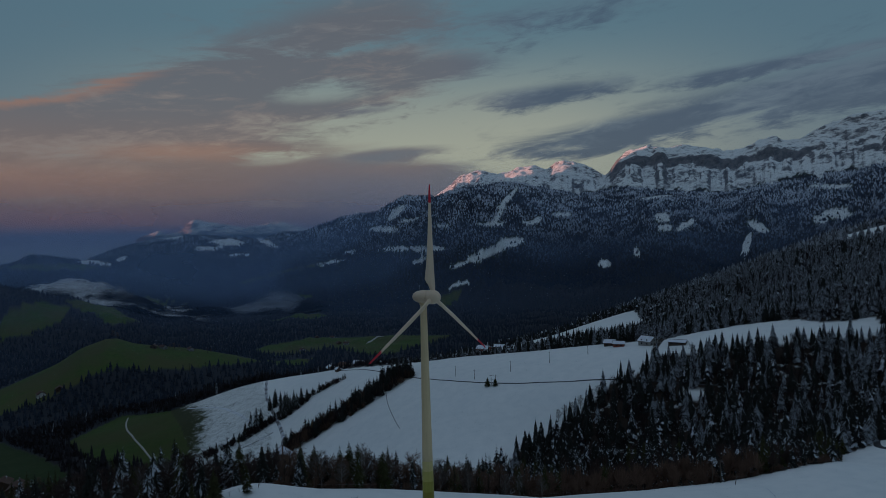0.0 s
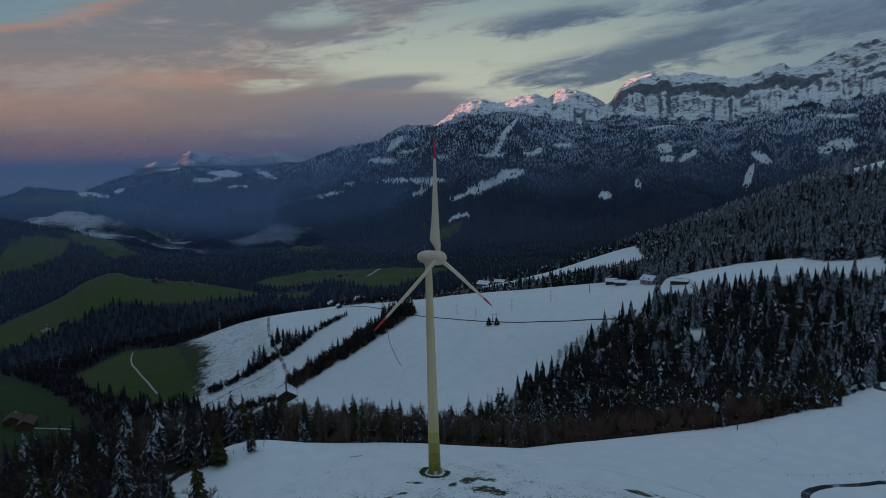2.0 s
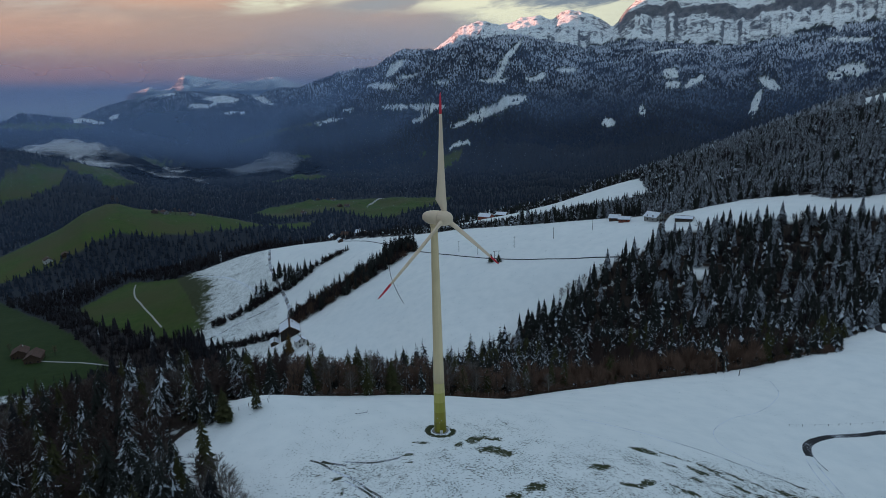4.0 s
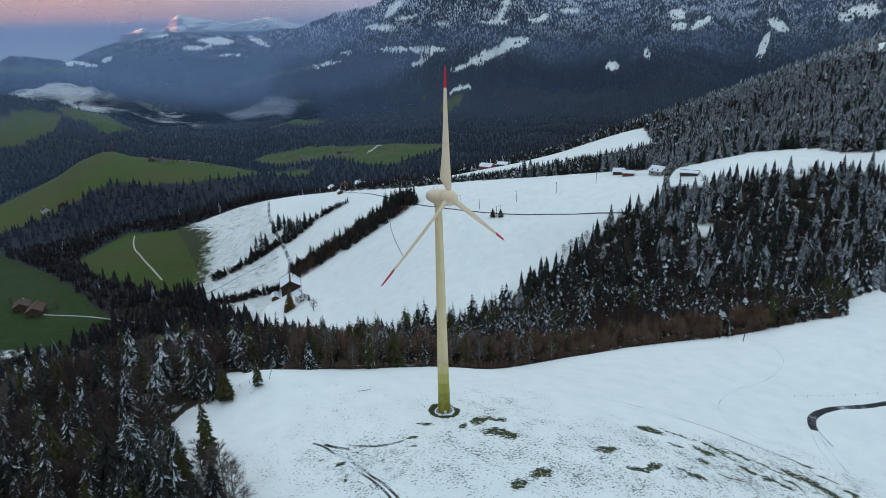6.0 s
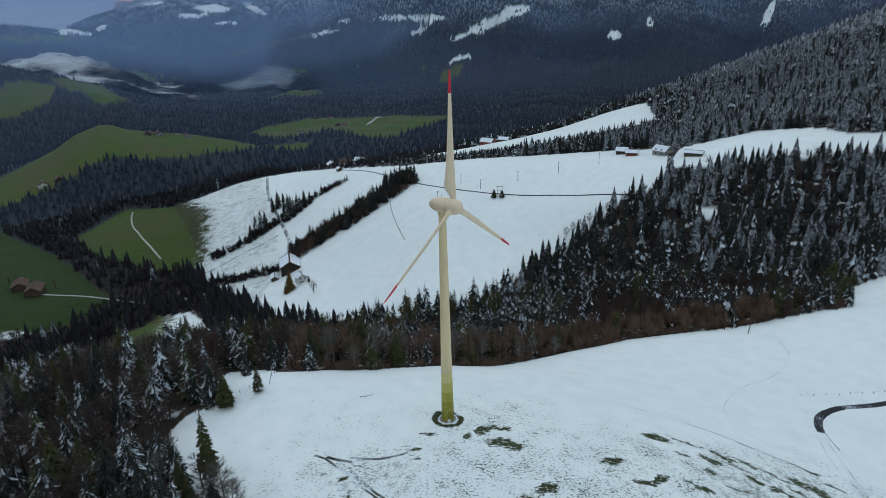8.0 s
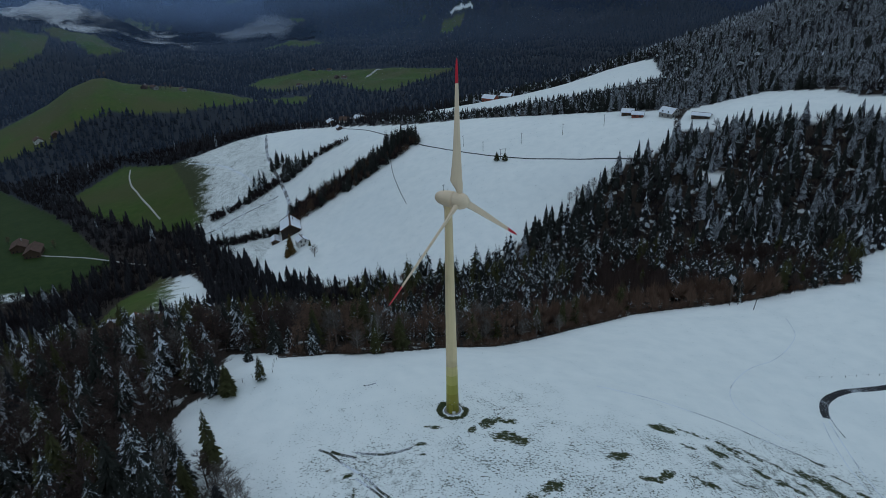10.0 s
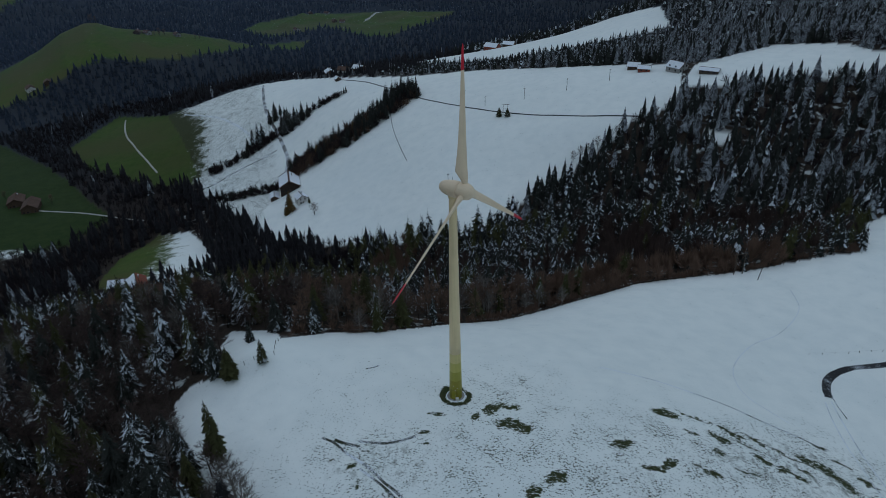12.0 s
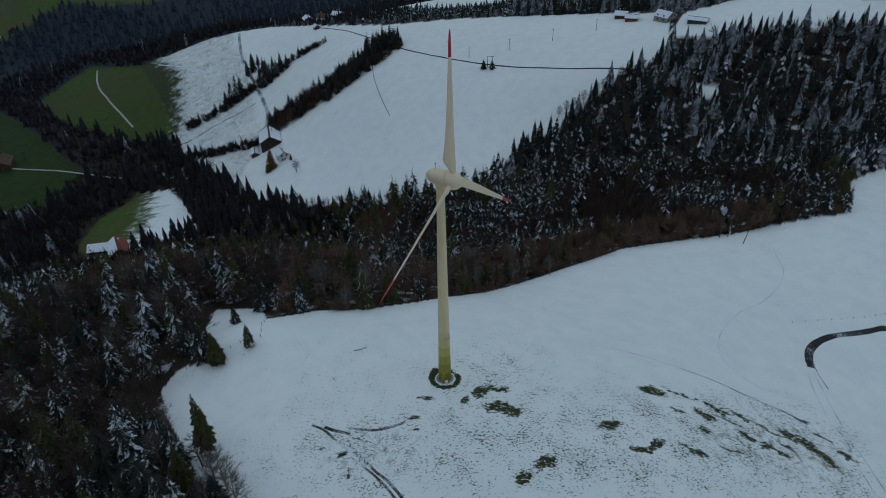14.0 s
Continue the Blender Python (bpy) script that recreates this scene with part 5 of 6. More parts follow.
    for mask, mat, label in ((~tall & tone, TWIG, "leafless reddish-brown shrubs of the hedgerow"), (~tall & ~tone, TWIG_DARK, "leafless dark shrubs of the hedgerow")):
        stamp("hedgerow_shrubs", bushes, hedge[mask, 0], hedge[mask, 1], rng.uniform(4.6, 9.0, mask.sum()) * lumps(hedge[mask]), mat, label, "hedgerow", wide=1.0)
    tall = rng.rand(len(row)) < 0.09
    stamp("field_row_spruces", mid_spruce, row[tall, 0], row[tall, 1], rng.uniform(5, 11, tall.sum()), SPRUCE, "small dark spruces along the ditch", "hedgerow")
    stamp("field_row_shrubs", bushes, row[~tall, 0], row[~tall, 1], rng.uniform(2.5, 6.5, (~tall).sum()) * lumps(row[~tall]), TWIG_DARK, "low bare shrubs along the ditch", "hedgerow", wide=1.2)

    # middle distance
    x, y, r, az = scatter(340, 560, 5.0, 40, 29)
    x2, y2, r2, az2 = scatter(560, 850, 5.6, 40, 13)
    x, y, r = np.concatenate([x, x2]), np.concatenate([y, y2]), np.concatenate([r, r2])
    keep = ~open_land(x, y) & ~settled(x, y)
    x, y, r = x[keep], y[keep], r[keep]
    close = r < 560
    rng = np.random.RandomState(15)
    z = lay(x, y)
    brown = rng.rand(len(x)) < smooth(fractal(x / 50, y / 50, 3), 0.5, 0.68) * 0.5 + 0.05 + 0.55 * (x < -150)
    frost = (rng.rand(len(x)) < smooth(z, -60, 10) * 0.8 + 0.05)
    low = ~frost & (x < -40 - (z + 60) * 2)
    h = rng.uniform(8.5, 15, len(x))
    h = h * np.where((x > -190) & (x < 200) & (y > 410) & (y < 620), 0.5, 1.0)
    white = ~frost & (rng.rand(len(x)) < 0.15) & ~low
    for mask, mat, name, label in ((~frost & ~low & ~white, SPRUCE, "hillside_spruce_wood", "dark spruce wood on the far slope"), (white, SPRUCE_WHITE, "snowy_hillside_wood", "snow-laden spruces on the far slope"),
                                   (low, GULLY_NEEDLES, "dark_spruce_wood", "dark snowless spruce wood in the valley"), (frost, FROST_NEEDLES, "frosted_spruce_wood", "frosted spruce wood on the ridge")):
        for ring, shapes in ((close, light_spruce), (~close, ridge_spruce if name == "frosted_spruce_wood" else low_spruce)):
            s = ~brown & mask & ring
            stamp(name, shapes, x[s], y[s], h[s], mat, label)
    stamp("hillside_bare_wood", far_bare, x[brown], y[brown], h[brown] * 0.75, TWIG_SHADED, "bare brown trees on the far slope", wide=1.3)

    # the valley and the mountain woods
    x, y, r, az = scatter(850, 2150, 9.5, 38, 17)
    keep = ~open_land(x, y) & ~settled(x, y)
    x, y, r = x[keep], y[keep], r[keep]
    rng = np.random.RandomState(19)
    h = rng.uniform(7, 13, len(x)) * np.where(r > 1500, 0.85, 1.0)
    high = rng.rand(len(x)) < smooth(lay(x, y), -90, -10) * 0.95 * smooth(x, 200, 330) * (r < 1450)
    leafless = ~high & (rng.rand(len(x)) < 0.08 + 0.4 * smooth(fractal(x / 120, y / 120, 3), 0.46, 0.62))
    stamp("valley_bare_wood", [round_bare(190 + k, 8) for k in range(4)], x[leafless], y[leafless], h[leafless] * 0.9, TWIG_SHADED, "dark leafless wood on the valley floor", wide=1.1)
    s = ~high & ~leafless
    stamp("valley_spruce_wood", [spruce_simple(70 + k, 3, 5, 0.2) for k in range(4)], x[s], y[s], h[s], HAZED_VALLEY_NEEDLES, "dark spruce wood on the valley floor", wide=1.2)
    stamp("ridge_spruce_wood", [spruce_simple(75 + k, 3, 6, 0.2) for k in range(4)], x[high], y[high], h[high] * 1.25, FROST_NEEDLES, "frosted spruces along the ridge", wide=1.2)
    x, y, r, az = scatter(2150, 3720, 9.0, 36, 23)
    snow, wood, thin, bare = ground_cover(x, y, lay(x, y))
    keep = (wood > 0.5) | (rng.rand(len(x)) < 0.11) & (r < 3400)
    x, y = x[keep], y[keep]
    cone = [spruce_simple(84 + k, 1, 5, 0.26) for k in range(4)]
    stamp("mountain_wood", cone, x, y, RNG.uniform(6, 13, len(x)), HAZED_FAR_NEEDLES, "dark mountain spruce wood dusted with snow, blued for haze", wide=1.3)


# ---- buildings ----
def gable_bm(w, d, h, rise):
    """Walls of a house with gables on the short sides; w along x, d along y, ridge along y."""
    bm = bmesh.new()
    p = [(-w / 2, -3.0), (w / 2, -3.0), (w / 2, h), (0, h + rise), (-w / 2, h)]
    a = [bm.verts.new((x, -d / 2, z)) for x, z in p]
    b = [bm.verts.new((x, d / 2, z)) for x, z in p]
    bm.faces.new(a)
    bm.faces.new(b[::-1])
    for k in range(5):
        n = (k + 1) % 5
        bm.faces.new((a[k], b[k], b[n], a[n]))
    return bm


def slab_bm(x0, z0, x1, z1, d, thick):
    bm = bmesh.new()
    n = Vector((z0 - z1, 0, x1 - x0)).normalized() * thick
    n = n if n.z > 0 else -n
    q = [(x0, z0), (x1, z1), (x1 + n.x, z1 + n.z), (x0 + n.x, z0 + n.z)]
    a = [bm.verts.new((x, -d / 2, z)) for x, z in q]
    b = [bm.verts.new((x, d / 2, z)) for x, z in q]
    bm.faces.new(a)
    bm.faces.new(b[::-1])
    for k in range(4):
        n2 = (k + 1) % 4
        bm.faces.new((a[k], b[k], b[n2], a[n2]))
    bmesh.ops.recalc_face_normals(bm, faces=bm.faces)
    return bm


def house(name, x, y, turn, w, d, h, rise, wall, roof, label, category="house", storeys=1, chimney=True, snow_side=None):
    z = max(min(floor_z(x + a * w / 2, y + b * d / 2) for a in (-1, 1) for b in (-1, 1)) + 0.25, floor_z(x, y) - 0.5)
    t = thing(name, x, y, z, label, category, turn=turn)
    body = part("wall", gable_bm(w, d, h, rise), wall, t)
    over, eave = 0.55, 0.55 * rise / (w / 2)
    for s in (-1, 1):
        mat = SNOW_ROOF if snow_side in (s, 2) else roof
        part("roof", slab_bm(0, h + rise, s * (w / 2 + over), h - eave, d + 1.1, 0.28), mat, t, "snow-covered roof slope" if mat is SNOW_ROOF else "")
    part("ridge_cap", box_bm(0, 0, h + rise + 0.26, 0.5, d + 1.12, 0.14), BROWN_TILE, t)
    for s in (-1, 1):
        for e in (-1, 1):
            part("bargeboard", slab_bm(0, h + rise - 0.25, s * (w / 2 + over), h - eave - 0.25, 0.12, 0.32), BROWN_WALL, t, "", pose(0, e * (d / 2 + 0.58), 0))
    for floor in range(storeys):
        zc = 1.35 + 2.5 * floor
        for face in (-1, 1):
            count = max(2, int(w / 2.6))
            for k in range(count):
                if floor == 0 and face == -1 and k == count // 2:
                    continue
                xc = (k + 0.5) / count * (w - 0.8) - (w - 0.8) / 2
                win = part("window", box_bm(xc, face * (d / 2 + 0.02), zc, 0.95, 0.10, 1.15), WINDOW, t)
                part("sill", box_bm(xc, face * (d / 2 + 0.07), zc - 0.64, 1.15, 0.2, 0.08), TIMBER, win)
        for k in range(max(1, int(d / 3.4))):
            yc = (k + 0.5) / max(1, int(d / 3.4)) * (d - 1) - (d - 1) / 2
            for face in (-1, 1):
                part("window", box_bm(face * (w / 2 + 0.02), yc, zc, 0.10, 0.95, 1.1), WINDOW, t)
    part("door", box_bm(0.2, -d / 2 - 0.03, 1.0, 1.0, 0.12, 2.0), TIMBER, t)
    if chimney:
        c = part("chimney", box_bm(w * 0.16, d * 0.18, h + rise * 0.8 + 0.6, 0.55, 0.55, 1.7), STONE_WALL, t)
        part("cap", box_bm(w * 0.16, d * 0.18, h + rise * 0.8 + 1.5, 0.75, 0.75, 0.12), SNOW_ROOF, c)
    return t


def build_buildings():
    farm = house("farmhouse", -112.5, 323, 14, 13, 19, 4.4, 3.8, DARK_WALL, SNOW_ROOF, "dark timber farmhouse with a snowy gable roof on the slope", "farmhouse", 1, True, 2)
    for s in (-1, 1):
        part("eaves_board", box_bm(s * 7.15, 0, 4.0, 0.35, 20.3, 0.4), BROWN_TILE, farm)
        part("bargeboard", slab_bm(0, 8.05, s * 7.3, 3.75, 0.5, 0.5), BROWN_TILE, farm, "", pose(0, -10.1, 0))
        part("bargeboard", slab_bm(0, 8.15, s * 7.3, 3.85, 0.6, 0.55), BROWN_TILE, farm, "", pose(0, 10.1, 0))
    part("ridge_board", box_bm(0, 0, 8.45, 1.2, 20.4, 0.35), BROWN_TILE, farm)
    house("barn_annex", -122, 315, 14, 5, 9, 2.6, 1.4, BROWN_WALL, SNOW_ROOF, "low timber annexe with snowy roof beside the farmhouse", "outbuilding", 1, False, 2)
    house("cottage", -98.5, 293, 30, 6.5, 7, 4.4, 2.0, WHITE_WALL, SNOW_ROOF, "small white cottage with a snowy roof", "cottage", 2, True, 2)
    house("farmhouse", 122, 341, 68, 6.2, 7.5, 2.9, 1.9, BROWN_WALL, SNOW_ROOF, "brown timber farmhouse with a snowy roof at the field edge", "farmhouse", 1, True, 2)
    house("stable", 126, 331, 72, 5.4, 7.5, 2.4, 1.4, RED_TILE, SNOW_ROOF, "reddish-brown stable with a snowy roof", "stable", 1, False, 2)
    house("farmhouse", 144, 322, 35, 8.5, 10, 3.2, 2.8, STONE_WALL, SNOW_ROOF, "large grey farmhouse with a snowy hipped-looking roof", "farmhouse", 2, True, 2)
    house("shed", 160, 309, 60, 6, 11, 2.2, 1.1, TIMBER, SNOW_ROOF, "long dark shed with a snowy roof", "shed", 1, False, 1)
    house("hut", -98, 478, 25, 4, 5.5, 2.6, 1.5, BROWN_WALL, SNOW_ROOF, "small dark hut with a snowy roof by the lane", "hut", 1, False, 1)
    for k, (x, y, a) in enumerate(((-116, 543, 20), (-101, 536, 70), (-86, 533, 60), (-160, 640, 35), (-175, 655, 80))):
        house("cottage", x, y, a, 8, 10, 3.6, 2.6, WHITE_WALL if k % 2 else BROWN_WALL, BROWN_TILE, "cottage with a snowy roof below the trees", "cottage", 1, True, 1 if k % 2 else 2)
    house("farmhouse", 47, 640, 55, 11, 15, 4.0, 3.2, RED_TILE, SNOW_ROOF, "reddish farmhouse with a snowy roof above the field", "farmhouse", 1, True, 2)
    house("barn", 66, 648, 65, 9, 12, 3.4, 2.4, BROWN_WALL, SNOW_ROOF, "brown barn with a snowy roof", "barn", 1, False, 2)
    house("farmhouse", -160, 182, 28, 8.5, 13, 3.4, 2.8, BROWN_WALL, RED_TILE, "farmhouse with a red tiled roof, partly snow-covered", "farmhouse", 1, True, -1)
    house("barn", -171, 187, 100, 8, 11, 3.0, 2.2, BROWN_WALL, SNOW_ROOF, "brown barn with a snow-covered roof by the meadow", "barn", 1, False, 2)
    house("farmhouse", -335, 362, 25, 11, 15, 4.0, 3.0, BROWN_WALL, BROWN_TILE, "brown farmhouse with a dark tiled roof on green pasture", "farmhouse", 1, True)
    house("barn", -318, 352, 20, 11, 17, 4.2, 3.2, BROWN_WALL, BROWN_TILE, "long brown barn on green pasture", "barn", 1, False)
    house("farmhouse", -532, 734, 40, 10, 13, 4.0, 3.0, WHITE_WALL, BROWN_TILE, "pale farmhouse with a brown roof under the green hill", "farmhouse", 1, True)
    house("barn", -512, 742, 30, 9, 12, 3.6, 2.6, BROWN_WALL, BROWN_TILE, "brown barn under the green hill", "barn", 1, False)
    for k, (x, y, a) in enumerate(((-458, 907, 10), (-446, 913, 60), (-409, 930, 40), (-296, 1395, 20), (-262, 1400, 70), (-293, 1222, 45), (-232, 1309, 30), (-215, 1300, 80))):
        house("farmhouse", x, y, a, 8, 10.5, 3.4, 2.6, STONE_WALL if k % 3 else BROWN_WALL, BROWN_TILE, "distant farmhouse on the green valley meadow", "farmhouse", 1, True)


# ---- poles, fences, tracks ----
def pole(x, y, h, lean=0.0, turn=0.0, arms=True, group="field power poles"):
    t = thing("power_pole", x, y, floor_z(x, y) - 0.3, "weathered wooden power pole standing in the snow", "power pole", group, turn)
    part("shaft", smooth_faces(lathe_bm([(0.15, 0), (0.13, h * 0.5), (0.10, h)], 10)), TIMBER, t, "", pose(0, 0, 0, 0, lean, 0))
    if arms:
        arm = part("crossarm", box_bm(0, 0, h - 0.5, 1.5, 0.12, 0.12), TIMBER, t, "", pose(0, 0, 0, 0, lean, 0))
        for s in (-0.65, 0.65):
            part("insulator", lathe_bm([(0.05, h - 0.44), (0.08, h - 0.34), (0.04, h - 0.2)], 8), WHITE_WALL, arm)
    return t


def portal_pole(x, y, h, turn):
    t = thing("portal_pole", x, y, floor_z(x, y) - 0.3, "wooden double power pole with a crossbeam", "power pole", "", turn)
    for s in (-1.5, 1.5):
        part("shaft", smooth_faces(lathe_bm([(0.17, 0), (0.15, h * 0.5), (0.12, h)], 10)), TIMBER, t, "", pose(s, 0, 0))
    beam = part("crossbeam", box_bm(0, 0, h - 0.15, 5.0, 0.18, 0.2), TIMBER, t)
    for s in (-2.2, 0, 2.2):
        part("insulator", lathe_bm([(0.06, h), (0.1, h + 0.12), (0.05, h + 0.3)], 8), WHITE_WALL, beam)
    part("brace", box_bm(0, 0, h * 0.55, 3.0, 0.1, 0.1), TIMBER, t)


def fence(points, gap, label, rails=1, height=1.15):
    """Posts along a line, with wire or rails from post to post."""
    line = []
    for (ax, ay), (bx, by) in zip(points, points[1:]):
        n = max(1, round(math.hypot(bx - ax, by - ay) / gap))
        line += [(ax + (bx - ax) * k / n, ay + (by - ay) * k / n) for k in range(n)]
    line.append(points[-1])
    t = thing("fence", line[0][0], line[0][1], floor_z(*line[0]), label, "fence")
    origin = Vector((*line[0], floor_z(*line[0])))
    bm = lathe_bm([(0.06, -0.35), (0.055, height), (0.02, height + 0.05)], 6)
    me = bpy.data.meshes.new("post")
    bm.to_mesh(me)
    bm.free()
    me.materials.append(TIMBER)
    tops = []
    for x, y in line:
        x, y = x + random.uniform(-0.15, 0.15), y + random.uniform(-0.15, 0.15)
        ob = new("post", me)
        ob.parent = t
        p = Vector((x, y, floor_z(x, y)))
        ob.matrix_basis = Matrix.LocRotScale(p - origin, Euler((random.uniform(-0.07, 0.07), random.uniform(-0.07, 0.07), 0)), (1, 1, random.uniform(0.85, 1.1)))
        tops.append(np.array(p - origin))
    for k in range(rails):
        v, f = [], []
        lift = np.array((0, 0, height * (0.92 - 0.4 * k)))
        for a, b in zip(tops, tops[1:]):
            stick(v, f, a + lift, b + lift, 0.010 if rails == 1 else 0.03, 0.010 if rails == 1 else 0.03, 3)
        ob = new("wire" if rails == 1 else "rail", tri_mesh("wire", np.array(v), np.array(f), STEEL if rails == 1 else TIMBER))
        ob.parent = t


def build_details():
    portal_pole(100.3, 97.2, 8.6, 5)
    pole(103.8, 89.8, 5.6, 8.0, 0, False)
    for x, y, h in ((102, 322, 8), (75, 321, 8), (48, 322, 8), (23, 328, 7), (10, 344, 8)):
        pole(x, y, h, 0, 20)
    portal_pole(35, 310, 6.5, 8)
    fence([(-39, 22.6), (-31, 28.8), (-18.6, 29.6), (-6.2, 35.8), (7.6, 47.2), (19.7, 56.7), (31, 64.6), (48.5, 79.6), (63, 92.6), (72.5, 95.2), (93, 97.6)], 3.2, "weathered post-and-wire fence along the snowy wood edge")
    fence([(109, 100), (121, 102.5), (133, 104), (145, 102.5)], 3.4, "weathered post-and-wire fence along the snowy wood edge")
    fence([(-58, 7), (-51, 7.8), (-46, 10), (-40, 12.5), (-40.6, 17), (-41, 21.5)], 2.4, "weathered post-and-wire fence round the corner of the snowy pasture", 1, 1.0)
    fence([(96, 40), (108, 42), (122, 44), (136, 47)], 3.6, "thin stake fence above the bend of the lane", 1, 0.6)
    ribbon("lane", [(122, 39.2), (116, 37.4), (110, 36.0), (104, 34.4), (98.6, 31.4), (94.6, 27.6), (92.3, 23.6), (91.2, 20.2)], 2.5, WET_LANE, "wet dark lane bending through the snow", 0.10, category="road")
    ribbon("wheel_track", [(175, 50.2), (150, 45.4), (132, 41.6), (120, 39.0)], 0.75, WET_LANE, "wet dark wheel track of the lane", 0.10, category="road")
    ribbon("wheel_track", [(175, 47.9), (150, 43.2), (132, 39.6), (120, 37.6)], 0.6, WET_LANE, "wet dark wheel track of the lane", 0.10, category="road")
    ribbon("wheel_track", [(92.8, 22.5), (91.6, 17.5), (91.0, 12)], 0.4, RUT, "narrow dark rut where the lane runs under the snow", 0.06)
    ribbon("snowy_lane", [(91, 19), (88.5, 8), (86, -8), (84, -40), (82, -90)], 0.5, FAINT_RUT, "snow-covered lane edge with a muddy rut", 0.04)
    ribbon("snowy_lane", [(89, 18), (86, 8), (83.5, -8), (81, -40), (79, -90)], 0.4, FAINT_RUT, "snow-covered lane edge with a muddy rut", 0.04)
    ribbon("footpath", [(110, 80), (107, 68), (101, 59), (92, 50), (82, 43), (72, 31), (68, 22), (68, 14), (74, 6)], 0.3, FAINT_RUT, "narrow trodden path through the snow", 0.06)
    ribbon("wheel_rut", [(33.4, 17.0), (45.8, 14.2), (58.5, 9.5), (66, 5.3)], 0.5, FAINT_RUT, "wheel rut through the snow", 0.05)
    ribbon("wheel_rut", [(64, 6.5), (68.5, 3.8), (73, 1.3), (76.6, -0.9), (78.1, -2.1)], 0.65, RUT, "dark wheel rut ending in a bare turf patch", 0.05)
    ribbon("wheel_rut", [(-25.5, -12.1), (-23.1, -13.4), (-20.4, -16.2), (-16.7, -19.3), (-14.9, -21.0), (-12.7, -23.6), (-10.6, -25.5), (-7.5, -29.5), (-4, -36), (1, -46)], 0.75, RUT, "dark broken wheel rut in the snow", 0.06)
    ribbon("wheel_rut", [(-17.4, -20.3), (-14.3, -23.0), (-11.8, -25.5), (-9, -29.2), (-5.6, -35.4), (-0.6, -45.4)], 0.7, RUT, "dark broken wheel rut in the snow", 0.06)
    ribbon("wheel_rut", [(-23.0, -12.7), (-21.8, -13.4), (-20, -14.1), (-18.0, -14.9)], 0.95, RUT, "dark broken wheel rut in the snow", 0.06)
    ribbon("wheel_rut", [(-18.4, -13.3), (-17.0, -13.7), (-13.5, -14.1), (-11.4, -13.7), (-9.4, -13.0), (-7.8, -12.3)], 0.9, RUT, "dark broken wheel rut in the snow", 0.06)
    ribbon("wheel_rut", [(-19.5, 9.5), (-18.2, 9.9), (-16.8, 10.9)], 0.6, RUT, "short dark scrape in the snow", 0.06)
    ribbon("terrace_edge", [(-200, 371), (-186.7, 371), (-167.2, 382.9), (-150, 388), (-137, 392)], 1.5, RUT, "dark grassy terrace edge across the snowy slope", 0.25)
    ribbon("terrace_edge", [(-258, 526), (-236, 505), (-214, 484), (-198, 467), (-183, 450), (-167, 429)], 1.6, FAINT_RUT, "faint terrace path across the snowy slope", 0.25)
    ribbon("field_track", [(-119, 340), (-121, 350), (-123, 368), (-131, 392), (-141, 417), (-152, 442), (-162, 467), (-170, 495), (-177, 522), (-183, 545)], 2.7, TRACK, "snowy muddy farm track climbing beside the fields", 0.25)
    ribbon("field_lane", [(-100, 484), (-84, 464), (-69, 444), (-56, 423), (-47, 408), (-34, 389), (-19, 369), (4, 341), (31, 315), (60, 295), (101, 275), (140, 259), (165, 250)], 1.0, ASPHALT, "narrow dark lane across the snowy field", 0.3, category="road")
    ribbon("ditch", [(-43, 362), (-40, 340), (-35, 318), (-28, 292)], 0.4, MUD, "thin dark ditch in the snowfield", 0.2)
    ribbon("gravel_trail", [(-342, 576), (-338, 566), (-322, 530), (-305, 497), (-291, 476), (-275, 452), (-260, 432), (-244, 411)], 1.7, GRAVEL, "pale gravel trail over the green meadow", 0.4)
    ribbon("gravel_lane", [(-322, 356), (-312, 349), (-290, 345), (-257, 340), (-225, 333)], 1.6, GRAVEL, "pale gravel lane to the farm", 0.4)
    ribbon("gravel_lane", [(-172, 1300), (-160, 1350), (-146, 1404)], 5.0, GRAVEL, "pale gravel lane over the valley meadow", 0.8)
    ribbon("forest_road", [(250, 205), (228, 199), (215, 190), (206, 172), (197, 156), (205, 140), (240, 120)], 3.0, ASPHALT, "dark forest road curving at the wood edge", 0.3, category="road")


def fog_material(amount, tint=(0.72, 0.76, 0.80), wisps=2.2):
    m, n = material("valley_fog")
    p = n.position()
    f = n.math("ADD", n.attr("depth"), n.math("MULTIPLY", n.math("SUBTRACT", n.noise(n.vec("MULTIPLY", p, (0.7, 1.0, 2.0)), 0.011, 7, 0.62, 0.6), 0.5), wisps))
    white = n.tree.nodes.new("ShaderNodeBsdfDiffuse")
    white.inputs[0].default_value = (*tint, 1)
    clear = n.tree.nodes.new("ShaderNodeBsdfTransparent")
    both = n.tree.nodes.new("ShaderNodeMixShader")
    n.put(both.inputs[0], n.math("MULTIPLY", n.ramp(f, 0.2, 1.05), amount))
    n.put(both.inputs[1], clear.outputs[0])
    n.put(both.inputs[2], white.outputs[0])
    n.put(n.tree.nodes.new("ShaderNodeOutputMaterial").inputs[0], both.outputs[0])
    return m


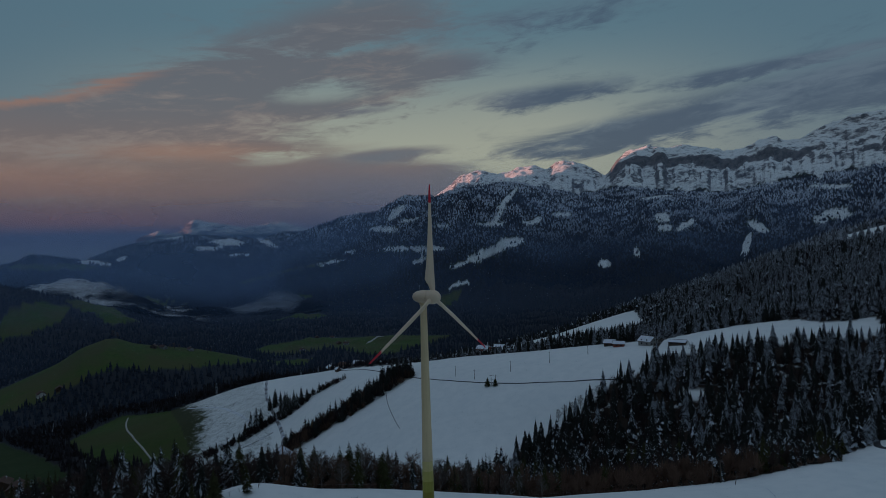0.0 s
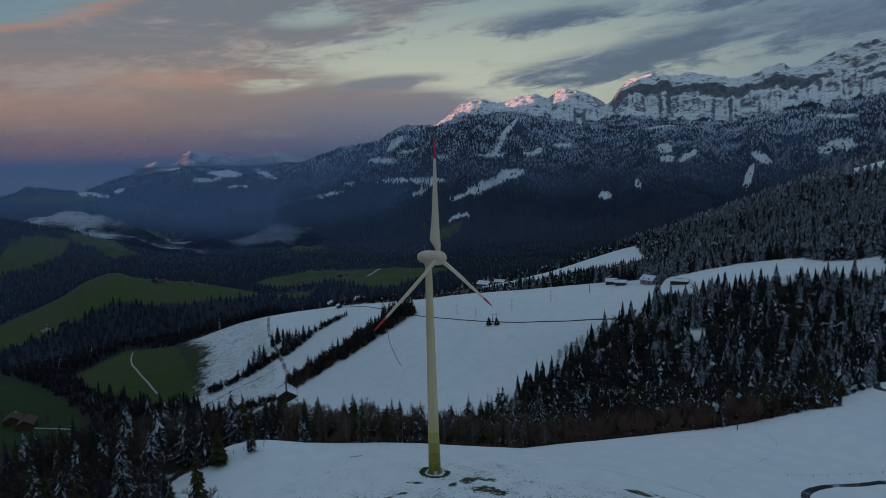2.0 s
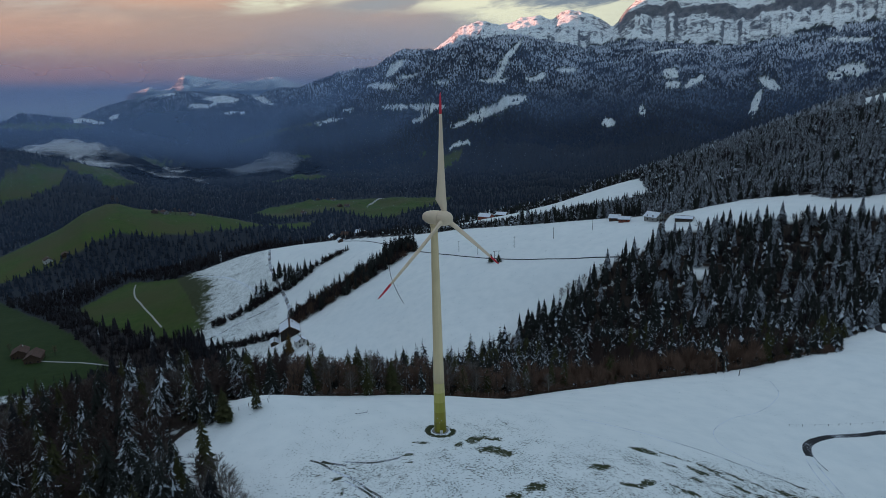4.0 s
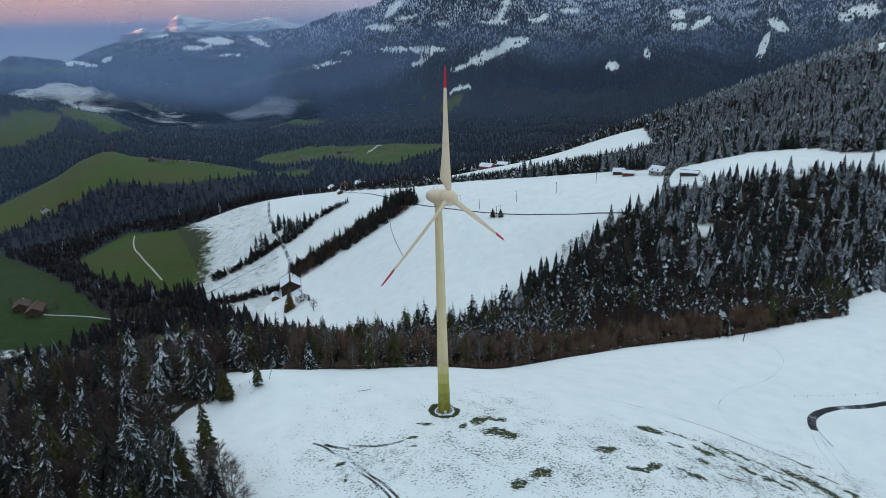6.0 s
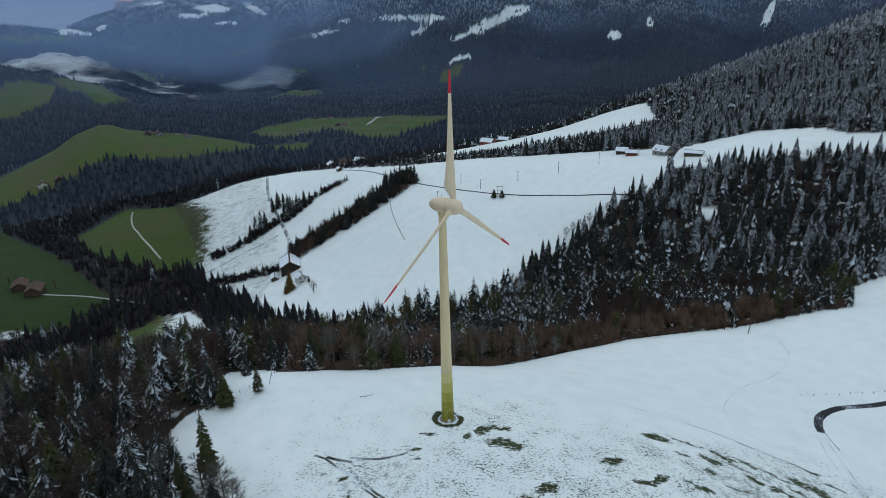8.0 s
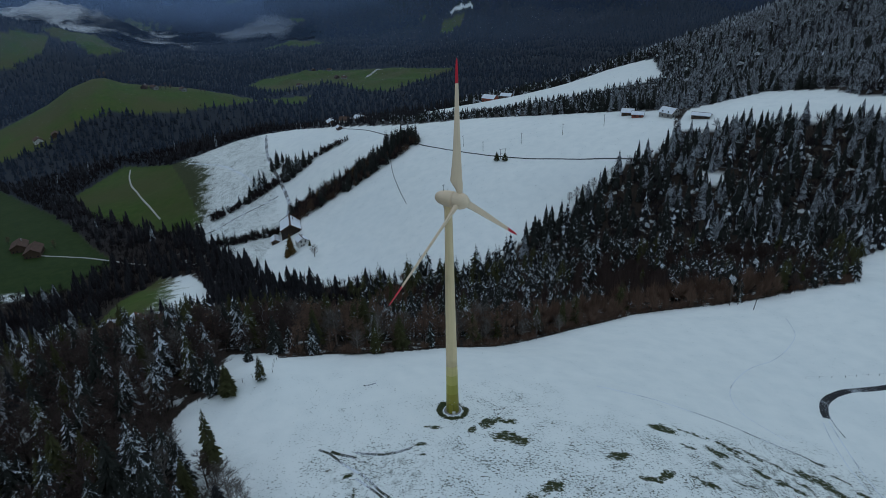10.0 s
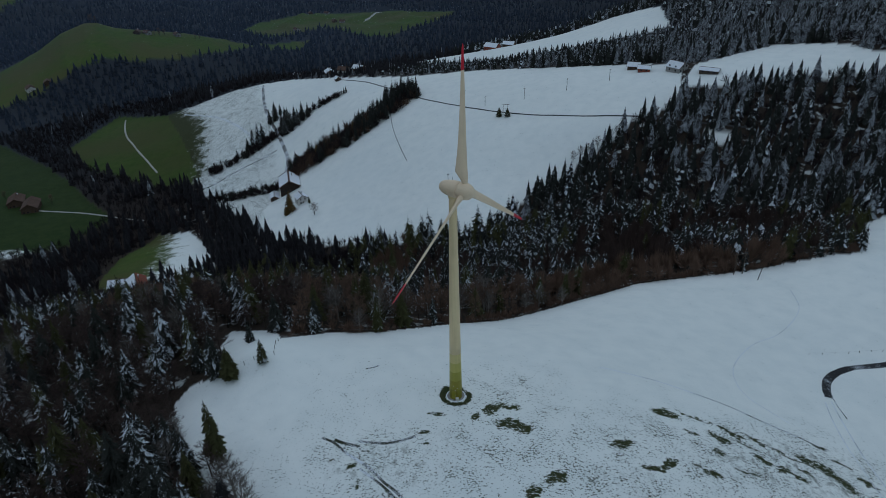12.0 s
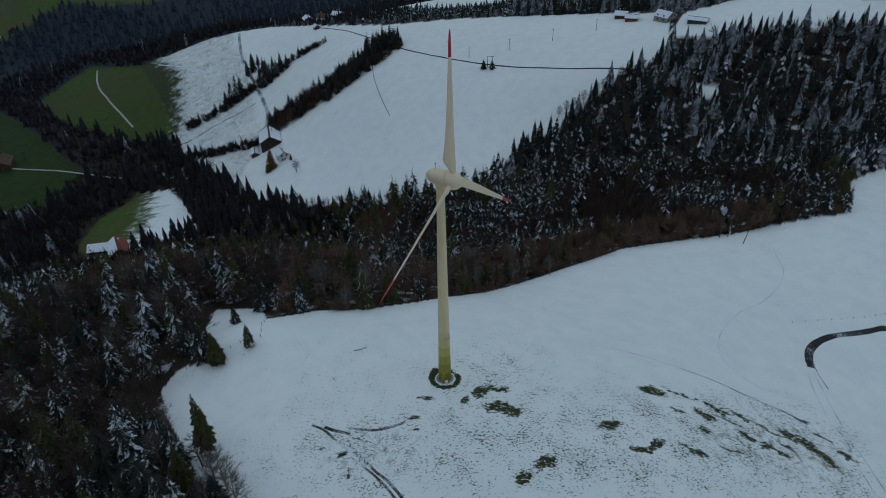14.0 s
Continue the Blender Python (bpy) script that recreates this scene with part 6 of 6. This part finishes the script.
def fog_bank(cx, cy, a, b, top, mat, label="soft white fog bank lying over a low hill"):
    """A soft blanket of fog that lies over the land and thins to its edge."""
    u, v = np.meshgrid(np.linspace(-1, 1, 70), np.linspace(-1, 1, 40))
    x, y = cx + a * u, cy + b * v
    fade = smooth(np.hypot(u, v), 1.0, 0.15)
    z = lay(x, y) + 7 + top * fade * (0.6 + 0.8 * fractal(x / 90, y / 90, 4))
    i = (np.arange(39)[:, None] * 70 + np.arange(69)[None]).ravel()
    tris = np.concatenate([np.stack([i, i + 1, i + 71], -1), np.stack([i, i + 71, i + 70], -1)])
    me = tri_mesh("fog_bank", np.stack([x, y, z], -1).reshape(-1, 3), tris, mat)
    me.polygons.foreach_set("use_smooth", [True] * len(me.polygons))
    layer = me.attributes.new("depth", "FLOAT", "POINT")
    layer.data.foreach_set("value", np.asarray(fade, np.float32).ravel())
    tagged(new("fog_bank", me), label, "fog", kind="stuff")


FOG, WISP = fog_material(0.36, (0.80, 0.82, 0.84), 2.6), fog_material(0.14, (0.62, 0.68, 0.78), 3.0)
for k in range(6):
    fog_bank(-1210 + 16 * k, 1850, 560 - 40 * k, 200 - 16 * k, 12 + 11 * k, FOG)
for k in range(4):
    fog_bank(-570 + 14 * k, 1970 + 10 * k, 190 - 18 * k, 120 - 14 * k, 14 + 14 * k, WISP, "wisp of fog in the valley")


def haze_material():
    """See-through blue tint put in for distance haze, as dense as its sheet says."""
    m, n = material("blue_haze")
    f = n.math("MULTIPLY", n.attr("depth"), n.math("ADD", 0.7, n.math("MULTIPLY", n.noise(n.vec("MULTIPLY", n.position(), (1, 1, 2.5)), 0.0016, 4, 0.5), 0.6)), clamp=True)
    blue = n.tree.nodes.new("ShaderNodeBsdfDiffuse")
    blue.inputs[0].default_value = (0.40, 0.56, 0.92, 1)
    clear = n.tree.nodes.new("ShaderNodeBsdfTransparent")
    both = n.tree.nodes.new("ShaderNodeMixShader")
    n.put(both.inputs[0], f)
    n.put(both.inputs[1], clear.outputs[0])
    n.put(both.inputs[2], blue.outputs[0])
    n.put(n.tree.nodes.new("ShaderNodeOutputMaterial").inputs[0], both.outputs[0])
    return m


HAZE = haze_material()


def haze_sheet(r, west, east, full, top, label):
    """An upright blue sheet added for haze across the valley, dense low down, thinning upwards and out over the ground.
    """
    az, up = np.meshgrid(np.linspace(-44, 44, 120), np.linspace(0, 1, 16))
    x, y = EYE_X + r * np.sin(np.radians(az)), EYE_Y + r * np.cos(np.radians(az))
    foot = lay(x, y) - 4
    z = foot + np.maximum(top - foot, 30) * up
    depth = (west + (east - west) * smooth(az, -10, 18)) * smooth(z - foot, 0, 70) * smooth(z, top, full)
    i = (np.arange(15)[:, None] * 120 + np.arange(119)[None]).ravel()
    me = tri_mesh("haze", np.stack([x, y, z], -1).reshape(-1, 3), np.concatenate([np.stack([i, i + 1, i + 121], -1), np.stack([i, i + 121, i + 120], -1)]), HAZE)
    me.polygons.foreach_set("use_smooth", [True] * len(me.polygons))
    layer = me.attributes.new("depth", "FLOAT", "POINT")
    layer.data.foreach_set("value", np.asarray(depth, np.float32).ravel())
    tagged(new("haze", me), label, "haze", kind="stuff")


haze_sheet(1000.0, 0.07, 0.0, -110.0, 60.0, "thin blue sheet put in for haze in the gully")
haze_sheet(1650.0, 0.15, 0.06, -60.0, 200.0, "thin blue sheet put in for haze over the valley floor")
haze_sheet(2300.0, 0.25, 0.12, 0.0, 320.0, "blue sheet put in for haze at the head of the valley")
haze_sheet(2640.0, 0.32, 0.14, 60.0, 420.0, "blue sheet put in for haze before the far mountain")
haze_sheet(3960.0, 0.38, 0.08, 260.0, 640.0, "blue sheet put in for haze before the farthest range")
build_woods()
build_buildings()
build_details()
